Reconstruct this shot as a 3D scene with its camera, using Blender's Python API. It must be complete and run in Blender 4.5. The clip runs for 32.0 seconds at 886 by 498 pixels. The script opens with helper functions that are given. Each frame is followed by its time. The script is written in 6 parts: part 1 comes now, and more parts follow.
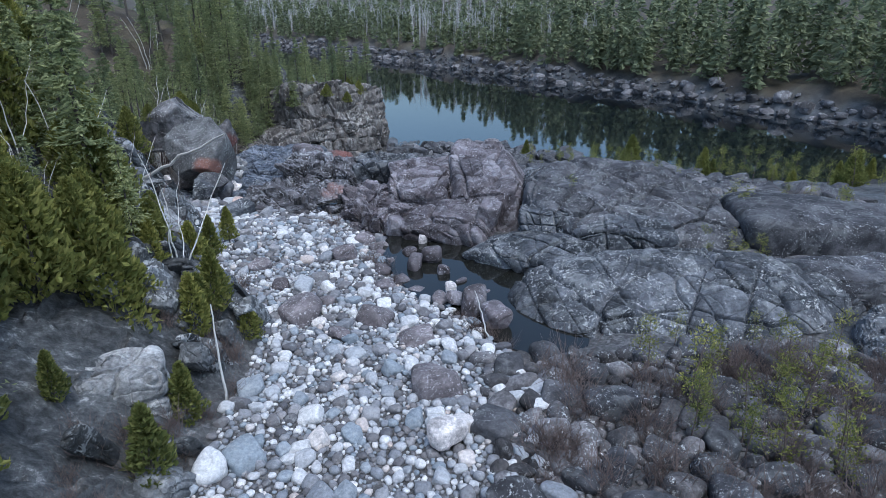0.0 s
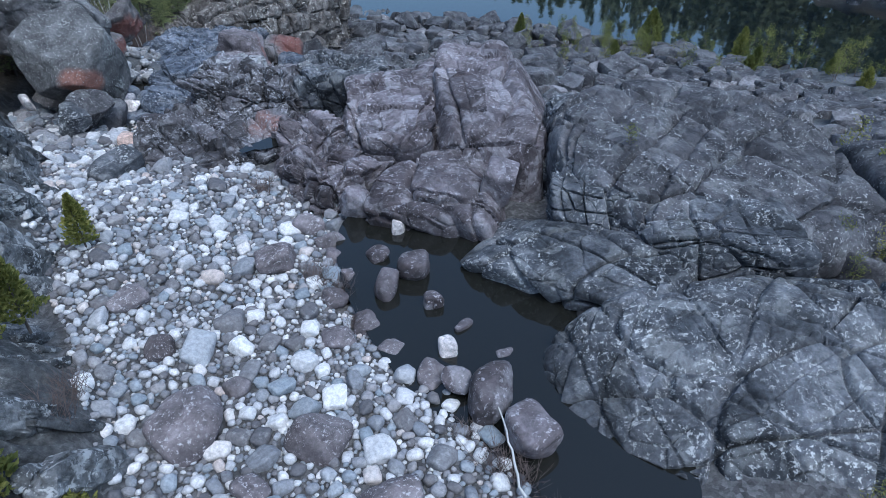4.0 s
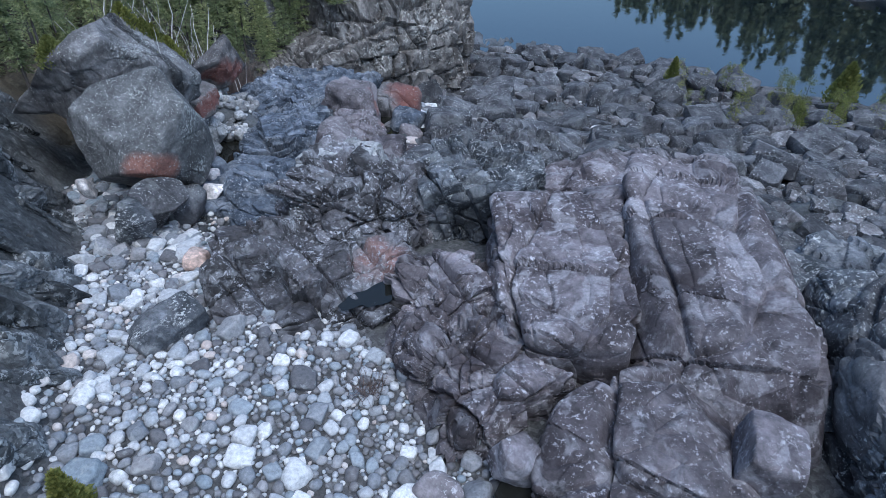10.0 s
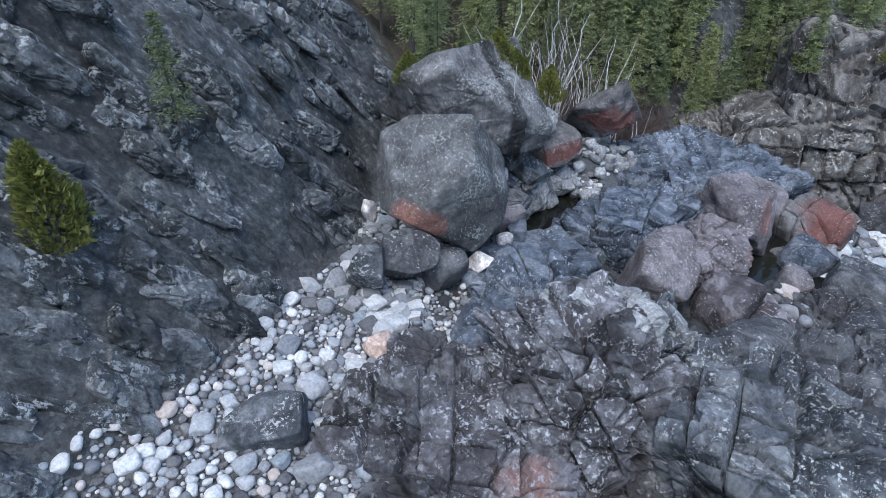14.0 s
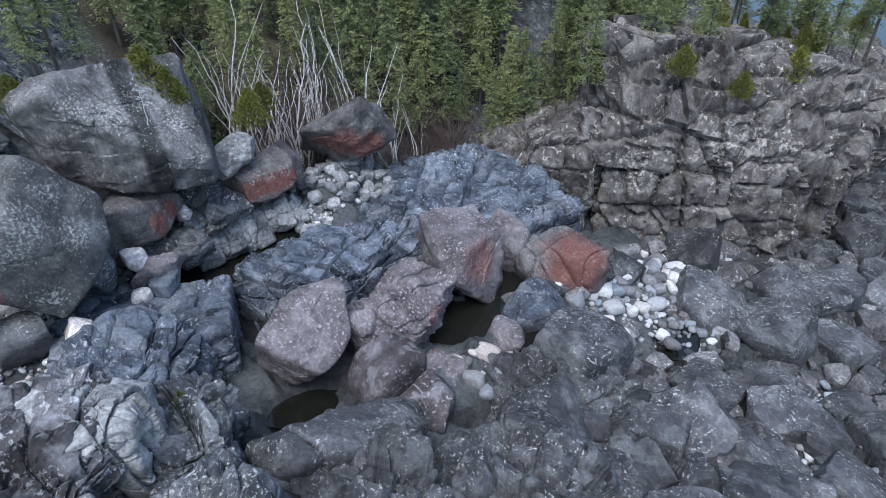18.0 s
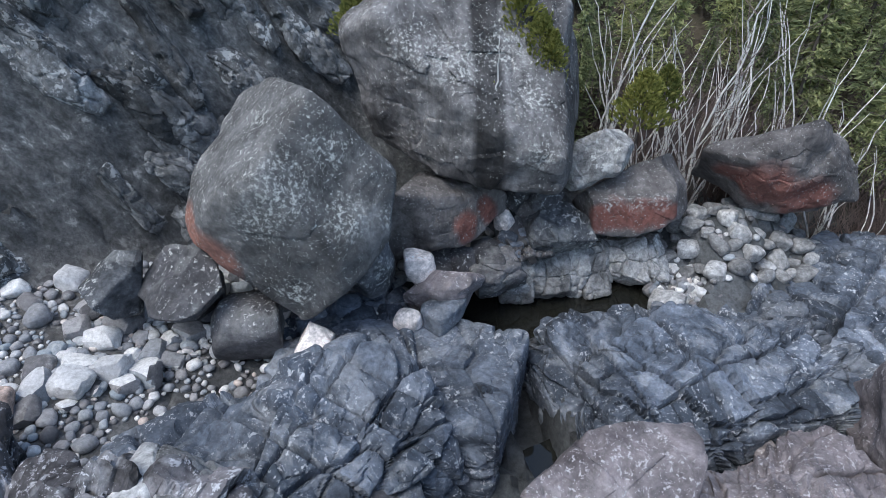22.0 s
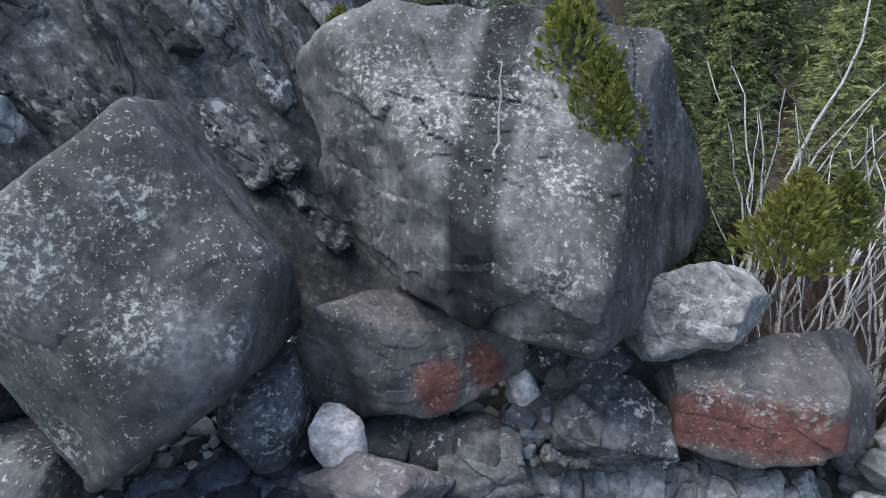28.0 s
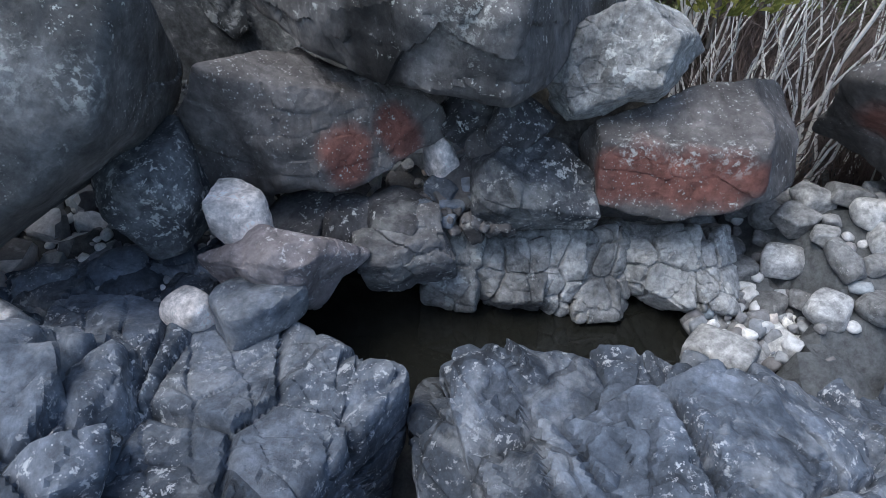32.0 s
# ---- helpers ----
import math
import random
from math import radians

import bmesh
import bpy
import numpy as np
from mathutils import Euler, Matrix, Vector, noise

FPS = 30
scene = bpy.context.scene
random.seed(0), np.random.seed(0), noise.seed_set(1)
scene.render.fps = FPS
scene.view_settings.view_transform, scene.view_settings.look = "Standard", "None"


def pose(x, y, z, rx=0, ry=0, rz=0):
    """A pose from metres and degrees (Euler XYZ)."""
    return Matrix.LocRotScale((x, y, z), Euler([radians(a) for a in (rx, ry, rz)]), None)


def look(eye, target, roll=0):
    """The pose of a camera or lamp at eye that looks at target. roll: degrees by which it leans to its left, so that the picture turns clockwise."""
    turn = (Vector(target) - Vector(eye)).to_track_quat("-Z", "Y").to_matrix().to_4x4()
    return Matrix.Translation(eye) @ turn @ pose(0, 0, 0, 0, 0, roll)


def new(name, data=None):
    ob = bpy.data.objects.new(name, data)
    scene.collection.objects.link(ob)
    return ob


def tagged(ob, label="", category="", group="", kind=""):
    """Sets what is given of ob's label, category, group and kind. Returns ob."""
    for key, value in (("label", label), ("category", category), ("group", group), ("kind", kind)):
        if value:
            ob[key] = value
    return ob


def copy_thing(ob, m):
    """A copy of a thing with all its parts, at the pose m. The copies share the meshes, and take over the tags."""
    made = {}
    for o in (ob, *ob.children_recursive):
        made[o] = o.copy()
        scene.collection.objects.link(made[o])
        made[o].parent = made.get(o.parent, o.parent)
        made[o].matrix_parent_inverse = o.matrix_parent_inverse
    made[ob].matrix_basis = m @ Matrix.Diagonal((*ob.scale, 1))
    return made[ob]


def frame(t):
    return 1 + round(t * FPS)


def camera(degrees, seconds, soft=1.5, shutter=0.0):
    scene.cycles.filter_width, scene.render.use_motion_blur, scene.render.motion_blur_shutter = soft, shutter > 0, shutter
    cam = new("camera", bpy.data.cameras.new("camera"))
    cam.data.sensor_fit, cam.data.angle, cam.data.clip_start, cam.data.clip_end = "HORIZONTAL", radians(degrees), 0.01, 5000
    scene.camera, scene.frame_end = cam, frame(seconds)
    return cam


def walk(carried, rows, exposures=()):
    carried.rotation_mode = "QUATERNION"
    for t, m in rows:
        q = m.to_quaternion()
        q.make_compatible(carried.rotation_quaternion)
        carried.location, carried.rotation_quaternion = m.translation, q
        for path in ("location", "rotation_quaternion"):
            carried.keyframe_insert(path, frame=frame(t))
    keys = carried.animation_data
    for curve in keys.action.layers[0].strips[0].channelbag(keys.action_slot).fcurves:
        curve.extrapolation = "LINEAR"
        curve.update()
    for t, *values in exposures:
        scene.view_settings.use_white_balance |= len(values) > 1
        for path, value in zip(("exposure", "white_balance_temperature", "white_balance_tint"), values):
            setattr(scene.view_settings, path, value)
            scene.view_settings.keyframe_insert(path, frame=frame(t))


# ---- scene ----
# ---- camera ----
cam = camera(71.09, 32.0, soft=0.65)
PATH = [
    (0, (-0.207, -0.099, 19.438), (-0.226, 9.167, 15.677), -0.38),
    (0.5, (-0.190, 1.100, 19.398), (-0.488, 10.370, 15.660), -0.31),
    (1, (-0.252, 2.432, 19.386), (-0.996, 11.682, 15.661), -0.18),
    (1.5, (-0.331, 3.882, 19.346), (-1.198, 13.126, 15.630), -0.14),
    (2, (-0.440, 5.419, 19.244), (-1.313, 14.664, 15.534), -0.06),
    (2.5, (-0.584, 6.986, 19.146), (-1.452, 16.192, 15.340), -0.01),
    (3, (-0.630, 8.616, 19.103), (-1.062, 17.198, 13.989), -0.07),
    (3.5, (-0.642, 10.259, 19.117), (-0.386, 18.452, 13.388), 0.21),
    (4, (-0.584, 11.813, 19.120), (-0.211, 20.005, 13.398), 0.31),
    (4.5, (-0.383, 13.193, 19.110), (0.797, 21.313, 13.393), 0.31),
    (6.5, (-0.493, 16.279, 19.243), (0.855, 24.371, 13.524), 0.52),
    (7, (-0.949, 16.809, 19.273), (-0.257, 24.981, 13.550), 0.26),
    (7.5, (-1.446, 17.351, 19.312), (-1.127, 25.541, 13.583), 0.16),
    (8, (-1.872, 18.039, 19.294), (-2.139, 26.240, 13.577), 0.03),
    (8.5, (-2.251, 18.862, 19.231), (-2.585, 27.071, 13.529), 0.01),
    (9, (-2.598, 19.721, 19.245), (-2.937, 27.932, 13.548), 0.01),
    (9.5, (-2.876, 20.646, 19.275), (-3.226, 28.856, 13.576), 0.00),
    (10, (-3.236, 21.635, 19.305), (-4.193, 29.804, 13.618), 0.07),
    (10.5, (-3.508, 22.544, 19.319), (-5.700, 30.490, 13.657), -0.14),
    (11, (-3.848, 23.466, 19.345), (-6.344, 31.327, 13.690), -0.25),
    (11.5, (-4.245, 24.338, 19.378), (-7.453, 31.947, 13.738), -0.32),
    (12, (-4.418, 25.225, 19.503), (-8.596, 32.333, 13.844), -0.02),
    (12.5, (-4.038, 26.266, 19.593), (-8.612, 33.119, 13.925), 0.13),
    (13, (-3.336, 27.548, 19.662), (-8.612, 33.862, 13.979), 0.34),
    (13.5, (-2.576, 28.932, 19.911), (-8.561, 34.503, 14.153), 0.82),
    (15.5, (-1.588, 35.018, 20.021), (-8.372, 39.476, 14.181), 0.02),
    (16, (-1.233, 36.535, 19.865), (-7.511, 41.692, 14.035), 0.33),
    (16.5, (-0.535, 38.174, 19.851), (-6.533, 43.636, 14.003), 0.37),
    (17, (0.458, 39.836, 19.822), (-5.128, 45.680, 13.936), 0.37),
    (17.5, (1.356, 41.243, 19.647), (-4.320, 47.012, 13.773), 0.08),
    (18, (1.870, 42.339, 19.377), (-4.554, 47.291, 13.528), -0.20),
    (18.5, (1.940, 43.385, 19.147), (-5.656, 46.293, 13.329), -0.84),
    (19, (1.698, 43.912, 19.037), (-6.072, 46.341, 13.231), -0.93),
    (19.5, (1.063, 44.393, 18.857), (-6.960, 45.762, 13.047), -1.09),
    (20, (0.120, 44.673, 18.144), (-7.929, 45.927, 12.345), -0.89),
    (20.5, (-1.236, 44.811, 17.571), (-9.360, 45.282, 11.759), -0.96),
    (21, (-2.631, 44.775, 17.050), (-10.726, 44.963, 11.182), -0.98),
    (21.5, (-4.066, 44.564, 16.410), (-12.168, 44.711, 10.550), -0.99),
    (22, (-5.498, 44.336, 16.210), (-13.575, 44.684, 10.323), -0.77),
    (22.5, (-7.027, 44.263, 15.788), (-14.853, 46.130, 9.849), 0.01),
    (23, (-8.372, 44.363, 15.218), (-16.178, 46.418, 9.315), 0.01),
    (23.5, (-9.590, 44.521, 14.437), (-17.393, 46.604, 8.540), 0.20),
    (24, (-10.209, 44.552, 13.514), (-18.025, 46.597, 7.620), 0.32),
    (24.5, (-10.254, 44.490, 13.185), (-18.251, 46.053, 7.388), 0.19),
    (25, (-10.303, 44.559, 13.182), (-18.611, 45.912, 7.784), 0.53),
    (25.5, (-10.297, 44.774, 13.166), (-18.938, 45.854, 8.250), 0.17),
    (26, (-10.327, 45.196, 13.158), (-19.290, 45.330, 8.725), -0.10),
    (26.5, (-10.378, 45.820, 13.152), (-19.551, 45.717, 9.172), 0.10),
    (28.5, (-10.845, 47.676, 13.120), (-19.563, 44.901, 9.082), 0.44),
    (29, (-10.920, 47.828, 12.749), (-19.618, 45.051, 8.671), 0.48),
    (29.5, (-10.955, 47.807, 12.358), (-19.607, 44.969, 8.224), 0.46),
    (30, (-10.961, 47.757, 12.183), (-19.639, 45.034, 8.025), 0.48),
    (30.5, (-10.961, 47.725, 11.987), (-19.887, 45.937, 7.849), 0.81),
    (31, (-10.949, 47.724, 11.969), (-19.936, 46.320, 7.816), 0.83),
    (31.5, (-10.953, 47.734, 11.934), (-19.485, 46.409, 6.891), 0.86),
    (32, (-11.005, 47.699, 11.909), (-18.781, 46.540, 5.729), 1.02),
]
walk(cam, [(t, look(eye, target, roll)) for t, eye, target, roll in PATH], [(0, 0.06, 5400, 6), (4, 0.06, 5200, 5), (9, 0.06, 5150, 5), (13, 0.18, 5450, 6), (19, 0.28, 5700, 6), (26, 0.42, 6150, 6), (32, 0.4, 5900, 6)])

# ---- sky and sun: a grey, thinly overcast evening ----
world = bpy.data.worlds.new("world")
scene.world = world
world.use_nodes = True
wn, wl = world.node_tree.nodes, world.node_tree.links
sky = wn.new("ShaderNodeTexSky")
sky.sky_type = "NISHITA"
sky.sun_disc = False
sky.sun_elevation, sky.sun_rotation = radians(65), radians(148)
sky.dust_density, sky.air_density = 3.0, 1.2
wl.new(sky.outputs["Color"], wn["Background"].inputs["Color"])
wn["Background"].inputs["Strength"].default_value = 0.17
sun_data = bpy.data.lights.new("sun", "SUN")
sun_data.energy, sun_data.angle, sun_data.color = 1.4, radians(35), (1.0, 0.95, 0.9)
sun = new("sun", sun_data)
sun.matrix_world = look((0, 0, 0), (-0.25, 0.4, -1.0))


# ---- noise ----
def lattice(ix, iy, iz, seed):
    h = (ix * 374761393 + iy * 668265263 + iz * 2147483647 + seed * 974634777) & 0xFFFFFFFF
    h = ((h ^ (h >> 13)) * 1274126177) & 0xFFFFFFFF
    h = ((h ^ (h >> 16)) * 2246822519) & 0xFFFFFFFF
    return ((h ^ (h >> 15)) & 0xFFFFFF) / 16777215.0


def vnoise(p, seed=0):
    """Smooth value noise in -1..1 at the rows of p."""
    i = np.floor(p).astype(np.int64)
    f = p - i
    f = f * f * f * (f * (f * 6 - 15) + 10)
    out = 0
    for dx in (0, 1):
        wx = f[:, 0] if dx else 1 - f[:, 0]
        for dy in (0, 1):
            wy = f[:, 1] if dy else 1 - f[:, 1]
            for dz in (0, 1):
                wz = f[:, 2] if dz else 1 - f[:, 2]
                out = out + wx * wy * wz * lattice(i[:, 0] + dx, i[:, 1] + dy, i[:, 2] + dz, seed)
    return out * 2 - 1


def fbm(p, octaves=4, seed=0, gain=0.5):
    out, amp = 0, 1.0
    for k in range(octaves):
        out = out + amp * vnoise(p * 2.03**k + 17.3 * k, seed + k)
        amp *= gain
    return out


def worley(p, seed):
    """Nearest and second distance to a jittered lattice, the cell's hash and the offset from its centre."""
    i = np.floor(p - 0.5).astype(np.int64)
    f1, f2 = np.full(len(p), 9.0), np.full(len(p), 9.0)
    ident, rel = np.zeros(len(p)), np.zeros_like(p)
    for dx in (0, 1):
        for dy in (0, 1):
            for dz in (0, 1):
                c = i + (dx, dy, dz)
                j = np.stack([lattice(c[:, 0], c[:, 1], c[:, 2], seed + k) for k in range(3)], -1)
                v = p - (c + 0.19 + 0.62 * j)
                d = np.sqrt((v * v).sum(1))
                hit = d < f1
                f2 = np.where(hit, f1, np.minimum(f2, d))
                f1 = np.where(hit, d, f1)
                ident = np.where(hit, j[:, 0] * 0.37 + j[:, 1] * 0.63, ident)
                rel[hit] = v[hit]
    return f1, f2, ident, rel


def fracture(p, gap, seed, deg=0.0, long=1.7):
    """How far broken blocks stand out at p: tilted faces with open seams between them, and where the seams run."""
    c, sn = math.cos(radians(deg)), math.sin(radians(deg))
    warp = 0.14 * np.stack([vnoise(p / gap * 0.9 + k * 7, seed + 40 + k) for k in range(3)], -1)
    q = np.stack([(p[:, 0] * c + p[:, 1] * sn) / long, -p[:, 0] * sn + p[:, 1] * c, p[:, 2] * 1.1], -1) / gap + warp
    f1, f2, ident, rel = worley(q, seed)
    tilt = rel[:, 0] * (np.modf(ident * 57.3)[0] - 0.5) + rel[:, 1] * (np.modf(ident * 91.7)[0] - 0.5)
    seam = np.exp(-(((f2 - f1) / 0.05) ** 2))
    return (ident - 0.5) * 0.8 + tilt * 1.0, seam


def flat3(x, y, z=0.0):
    return np.stack([x, y, np.zeros_like(x) + z], -1)


def smooth(a, b, x):
    t = np.clip((x - a) / (b - a), 0, 1)
    return t * t * (3 - 2 * t)


# ---- the lie of the land ----
def foot(y):
    """Where the foot of the western rock slope runs."""
    return np.interp(y, [-60, 10, 19, 23, 28, 32, 38, 40.5, 42.5, 45, 48, 51, 57, 64, 71, 78, 86, 120, 300],
                     [-5.5, -6, -6.4, -8.9, -12.3, -14.0, -17.6, -19.9, -22.0, -22.9, -22.8, -22.0, -21.5, -18, -14, -12.5, -20, -45, -150])


def shore_near(x, y):
    """Metres past the near shoreline, positive over the river."""
    edge = np.interp(x, [-300, -45, -16, -5, 12, 35, 60, 120, 900], [420, 130, 88, 90, 78, 60, 36, -40, -900])
    return (y - edge) * 0.75


def shore_far(x, y):
    """Metres past the far shoreline, positive on the far bank."""
    edge = np.interp(x, [-400, -120, -37, 41, 62, 90, 160, 900], [740, 350, 244, 136, 103, 50, -60, -1200])
    return (y - edge) * 0.72


def land(x, y):
    left = np.interp(y, [-60, 0, 20, 30, 34, 37, 39.5, 42, 46, 52, 57, 62, 67, 74, 82], [10.4, 9.4, 8.75, 8.6, 8.0, 7.4, 6.8, 6.3, 5.3, 5.2, 4.3, 2.7, 1.5, 0.7, 0.2])
    right = np.interp(y, [-60, 0, 14, 20, 28, 38, 42, 46, 52, 58, 65, 74, 84], [10.4, 9.4, 8.8, 8.3, 8.0, 7.5, 6.4, 5.3, 4.1, 2.4, 1.5, 0.7, 0.1])
    z = left + (right - left) * smooth(-10, -6, x)
    d = foot(y) - x + 0.9 * vnoise(flat3(x * 0.25, y * 0.25, 3.1), 5)
    slope = np.interp(y, [0, 12, 23, 30, 40, 45, 49, 58, 66, 72, 82, 100], [0.8, 0.9, 0.85, 1.2, 1.35, 1.1, 0.55, 0.6, 1.2, 1.6, 1.6, 0.8])
    up = slope * np.minimum(d, 7.5) + 0.34 * np.clip(d - 7.5, 0, 70) + 0.05 * np.clip(d - 77, 0, 900)
    z = z + np.where(d > 0, up, 0) * smooth(-0.5, 1.2, d)
    z = z - 0.95 * np.exp(-(((x - 0.9) * 0.84 + (y - 23.9) * 0.46) / 1.5) ** 2 - (((y - 23.9) * 0.84 - (x - 0.9) * 0.46) / 6.0) ** 6)
    z = z + 1.35 * np.exp(-(((x + 19.6) / 2.2) ** 2) - ((y - 53.4) / 2.6) ** 4)
    z = z + 0.05 * np.clip(x - 30, 0, 400) * smooth(70, 20, y)
    s = shore_near(x, y)
    z = np.where(s > 0, np.minimum(z, 0.3) - 0.3 * np.clip(s, 0, 12), z)
    f = shore_far(x, y)
    bank = -3 + 0.75 * np.clip(f + 4, 0, 10) + 0.1 * np.clip(f - 6, 0, 160) + 0.03 * np.clip(f - 166, 0, 2000)
    return np.where(f > -4, np.maximum(z, bank), z)


# ---- materials ----
def material(name):
    m = bpy.data.materials.new(name)
    m.use_nodes = True
    return m, m.node_tree.nodes, m.node_tree.links, m.node_tree.nodes["Principled BSDF"]


def node(n, kind, **inputs):
    k = n.new(kind)
    for key, value in inputs.items():
        k.inputs[key].default_value = value
    return k


def ramp(n, l, source, stops):
    r = n.new("ShaderNodeValToRGB")
    e = r.color_ramp.elements
    while len(e) < len(stops):
        e.new(0.5)
    for k, (at, c) in enumerate(stops):
        e[k].position = at
        e[k].color = (*c, 1) if len(c) == 3 else (c[0], c[0], c[0], 1)
    l.new(source, r.inputs["Fac"])
    return r.outputs["Color"]


def mixed(n, l, mode, fac, a, b):
    m = n.new("ShaderNodeMix")
    m.data_type, m.blend_type = "RGBA", mode
    for sock, v in ((m.inputs[0], fac), (m.inputs[6], a), (m.inputs[7], b)):
        if isinstance(v, (int, float)):
            sock.default_value = v
        elif isinstance(v, tuple):
            sock.default_value = (*v, 1)
        else:
            l.new(v, sock)
    return m.outputs[2]


def mapped_range(n, l, source, lo, hi):
    k = node(n, "ShaderNodeMapRange")
    k.inputs["From Min"].default_value = lo
    k.inputs["From Max"].default_value = hi
    l.new(source, k.inputs["Value"])
    return k.outputs[0]


def rock_material(name, tones, lichen=0.35, pale=(0.5, 0.51, 0.5), cracks=0.5, crack_scale=0.8, streak=0.0, spots=(), spot_color=(0.3, 0.12, 0.08), rough=0.85, vary=0.25, grain=9.0, island=False, pale_spots=(), top=0.0, band=(), flecks_at=4.2, grit=1.0, blotch=0.0):
    """Weathered rock: broad tones, fine grain, pale lichen flecks, thin cracks and stained spots (x, y, z, radius)."""
    m, n, l, b = material(name)
    pos = n.new("ShaderNodeNewGeometry")
    p = pos.outputs["Position"]
    wide = node(n, "ShaderNodeTexNoise", Scale=0.45, Detail=7.0, Roughness=0.62, Distortion=0.6)
    fine = node(n, "ShaderNodeTexNoise", Scale=grain, Detail=9.0, Roughness=0.72)
    fleck = node(n, "ShaderNodeTexNoise", Scale=flecks_at, Detail=12.0, Roughness=0.74, Distortion=0.2)
    mid = node(n, "ShaderNodeTexNoise", Scale=1.7, Detail=10.0, Roughness=0.7, Distortion=0.4)
    specks = node(n, "ShaderNodeTexVoronoi", Scale=24.0, Randomness=1.0)
    patch = node(n, "ShaderNodeTexNoise", Scale=0.8, Detail=4.0, Roughness=0.6)
    for k in (wide, fine, fleck, patch, mid, specks):
        l.new(p, k.inputs["Vector"])
    if vary:
        info = n.new("ShaderNodeObjectInfo")
        shift = n.new("ShaderNodeVectorMath")
        shift.operation = "MULTIPLY_ADD"
        shift.inputs[1].default_value = (31, 17, 23)
        comb = n.new("ShaderNodeCombineXYZ")
        rnd = pos.outputs["Random Per Island"] if island else info.outputs["Random"]
        for k in range(3):
            l.new(rnd, comb.inputs[k])
        l.new(comb.outputs[0], shift.inputs[0])
        l.new(p, shift.inputs[2])
        for k in (wide, fleck):
            l.new(shift.outputs[0], k.inputs["Vector"])
    step = 0.26 / max(1, len(tones) - 1)
    color = ramp(n, l, wide.outputs["Fac"], [(0.37 + step * k, c) for k, c in enumerate(tones)])
    color = mixed(n, l, "MULTIPLY", 1.0, color, ramp(n, l, fine.outputs["Fac"], [(0.34, (1 - 0.45 * grit,)), (0.5, (1.0,)), (0.66, (1 + 0.5 * grit,))]))
    color = mixed(n, l, "MULTIPLY", 1.0, color, ramp(n, l, mid.outputs["Fac"], [(0.36, (0.62,)), (0.48, (0.96,)), (0.53, (1.06,)), (0.62, (1.42,))]))
    if band:
        axes = n.new("ShaderNodeSeparateXYZ")
        l.new(mixed(n, l, "LINEAR_LIGHT", 0.07, p, mid.outputs["Color"]), axes.inputs[0])
        y0, y1 = band
        color = mixed(n, l, "MULTIPLY", 1.0, color, ramp(n, l, mapped_range(n, l, axes.outputs["Y"], y0 - 0.3, y1 + 0.3), [(0.2, (1.0,)), (0.3, (0.3,)), (0.7, (0.38,)), (0.8, (1.0,))]))
    if streak:
        mapped = node(n, "ShaderNodeMapping", Scale=(2.2, 2.2, 0.18))
        l.new(p, mapped.inputs["Vector"])
        run = node(n, "ShaderNodeTexNoise", Scale=1.0, Detail=6.0, Roughness=0.65)
        l.new(mapped.outputs[0], run.inputs["Vector"])
        color = mixed(n, l, "MULTIPLY", streak, color, ramp(n, l, run.outputs["Fac"], [(0.38, (0.35,)), (0.55, (1.0,)), (0.7, (1.25,))]))
    for x, y, z, r in spots:
        far = n.new("ShaderNodeVectorMath")
        far.operation = "DISTANCE"
        far.inputs[1].default_value = (x, y, z)
        l.new(p, far.inputs[0])
        add_n = n.new("ShaderNodeMath")
        add_n.operation = "MULTIPLY_ADD"
        l.new(patch.outputs["Fac"], add_n.inputs[0])
        add_n.inputs[1].default_value = -1.2 * r
        l.new(far.outputs["Value"], add_n.inputs[2])
        mask = ramp(n, l, add_n.outputs[0], [(0.08 * r, (0.9,)), (0.58 * r, (0.0,))] if r < 1.9 else [(0.3, (0.9,)), (0.95, (0.0,))])
        color = mixed(n, l, "MIX", mask, color, mixed(n, l, "MULTIPLY", 1.0, spot_color, ramp(n, l, fine.outputs["Fac"], [(0.3, (0.55,)), (0.7, (1.4,))])))
    if blotch:
        soft = node(n, "ShaderNodeTexNoise", Scale=1.25, Detail=5.0, Roughness=0.6, Distortion=0.5)
        l.new(p, soft.inputs["Vector"])
        color = mixed(n, l, "MIX", ramp(n, l, soft.outputs["Fac"], [(0.52, (0.0,)), (0.6, (blotch,))]), color, mixed(n, l, "MULTIPLY", 1.0, tuple(0.8 * k for k in pale), ramp(n, l, fine.outputs["Fac"], [(0.35, (0.7,)), (0.65, (1.25,))])))
    if lichen:
        where = patch.outputs["Fac"]
        if top:
            facing = n.new("ShaderNodeSeparateXYZ")
            l.new(pos.outputs["Normal"], facing.inputs[0])
            lift = n.new("ShaderNodeMath")
            lift.operation = "MULTIPLY_ADD"
            l.new(facing.outputs["Z"], lift.inputs[0])
            lift.inputs[1].default_value = top
            l.new(where, lift.inputs[2])
            where = lift.outputs[0]
        dots = mixed(n, l, "MULTIPLY", 1.0, ramp(n, l, specks.outputs["Distance"], [(0.16, (0.9,)), (0.26, (0.0,))]), ramp(n, l, specks.outputs["Color"], [(0.66, (0.0,)), (0.72, (1.0,))]))
        flecks = mixed(n, l, "LIGHTEN", 1.0, dots, ramp(n, l, fleck.outputs["Fac"], [(0.605 - 0.16 * lichen, (0.0,)), (0.628 - 0.155 * lichen, (1.0,))]))
        amount = mixed(n, l, "MULTIPLY", 1.0, flecks, ramp(n, l, where, [(0.43, (0.03,)), (0.54, (1.0,))]))
        color = mixed(n, l, "MIX", amount, color, pale)
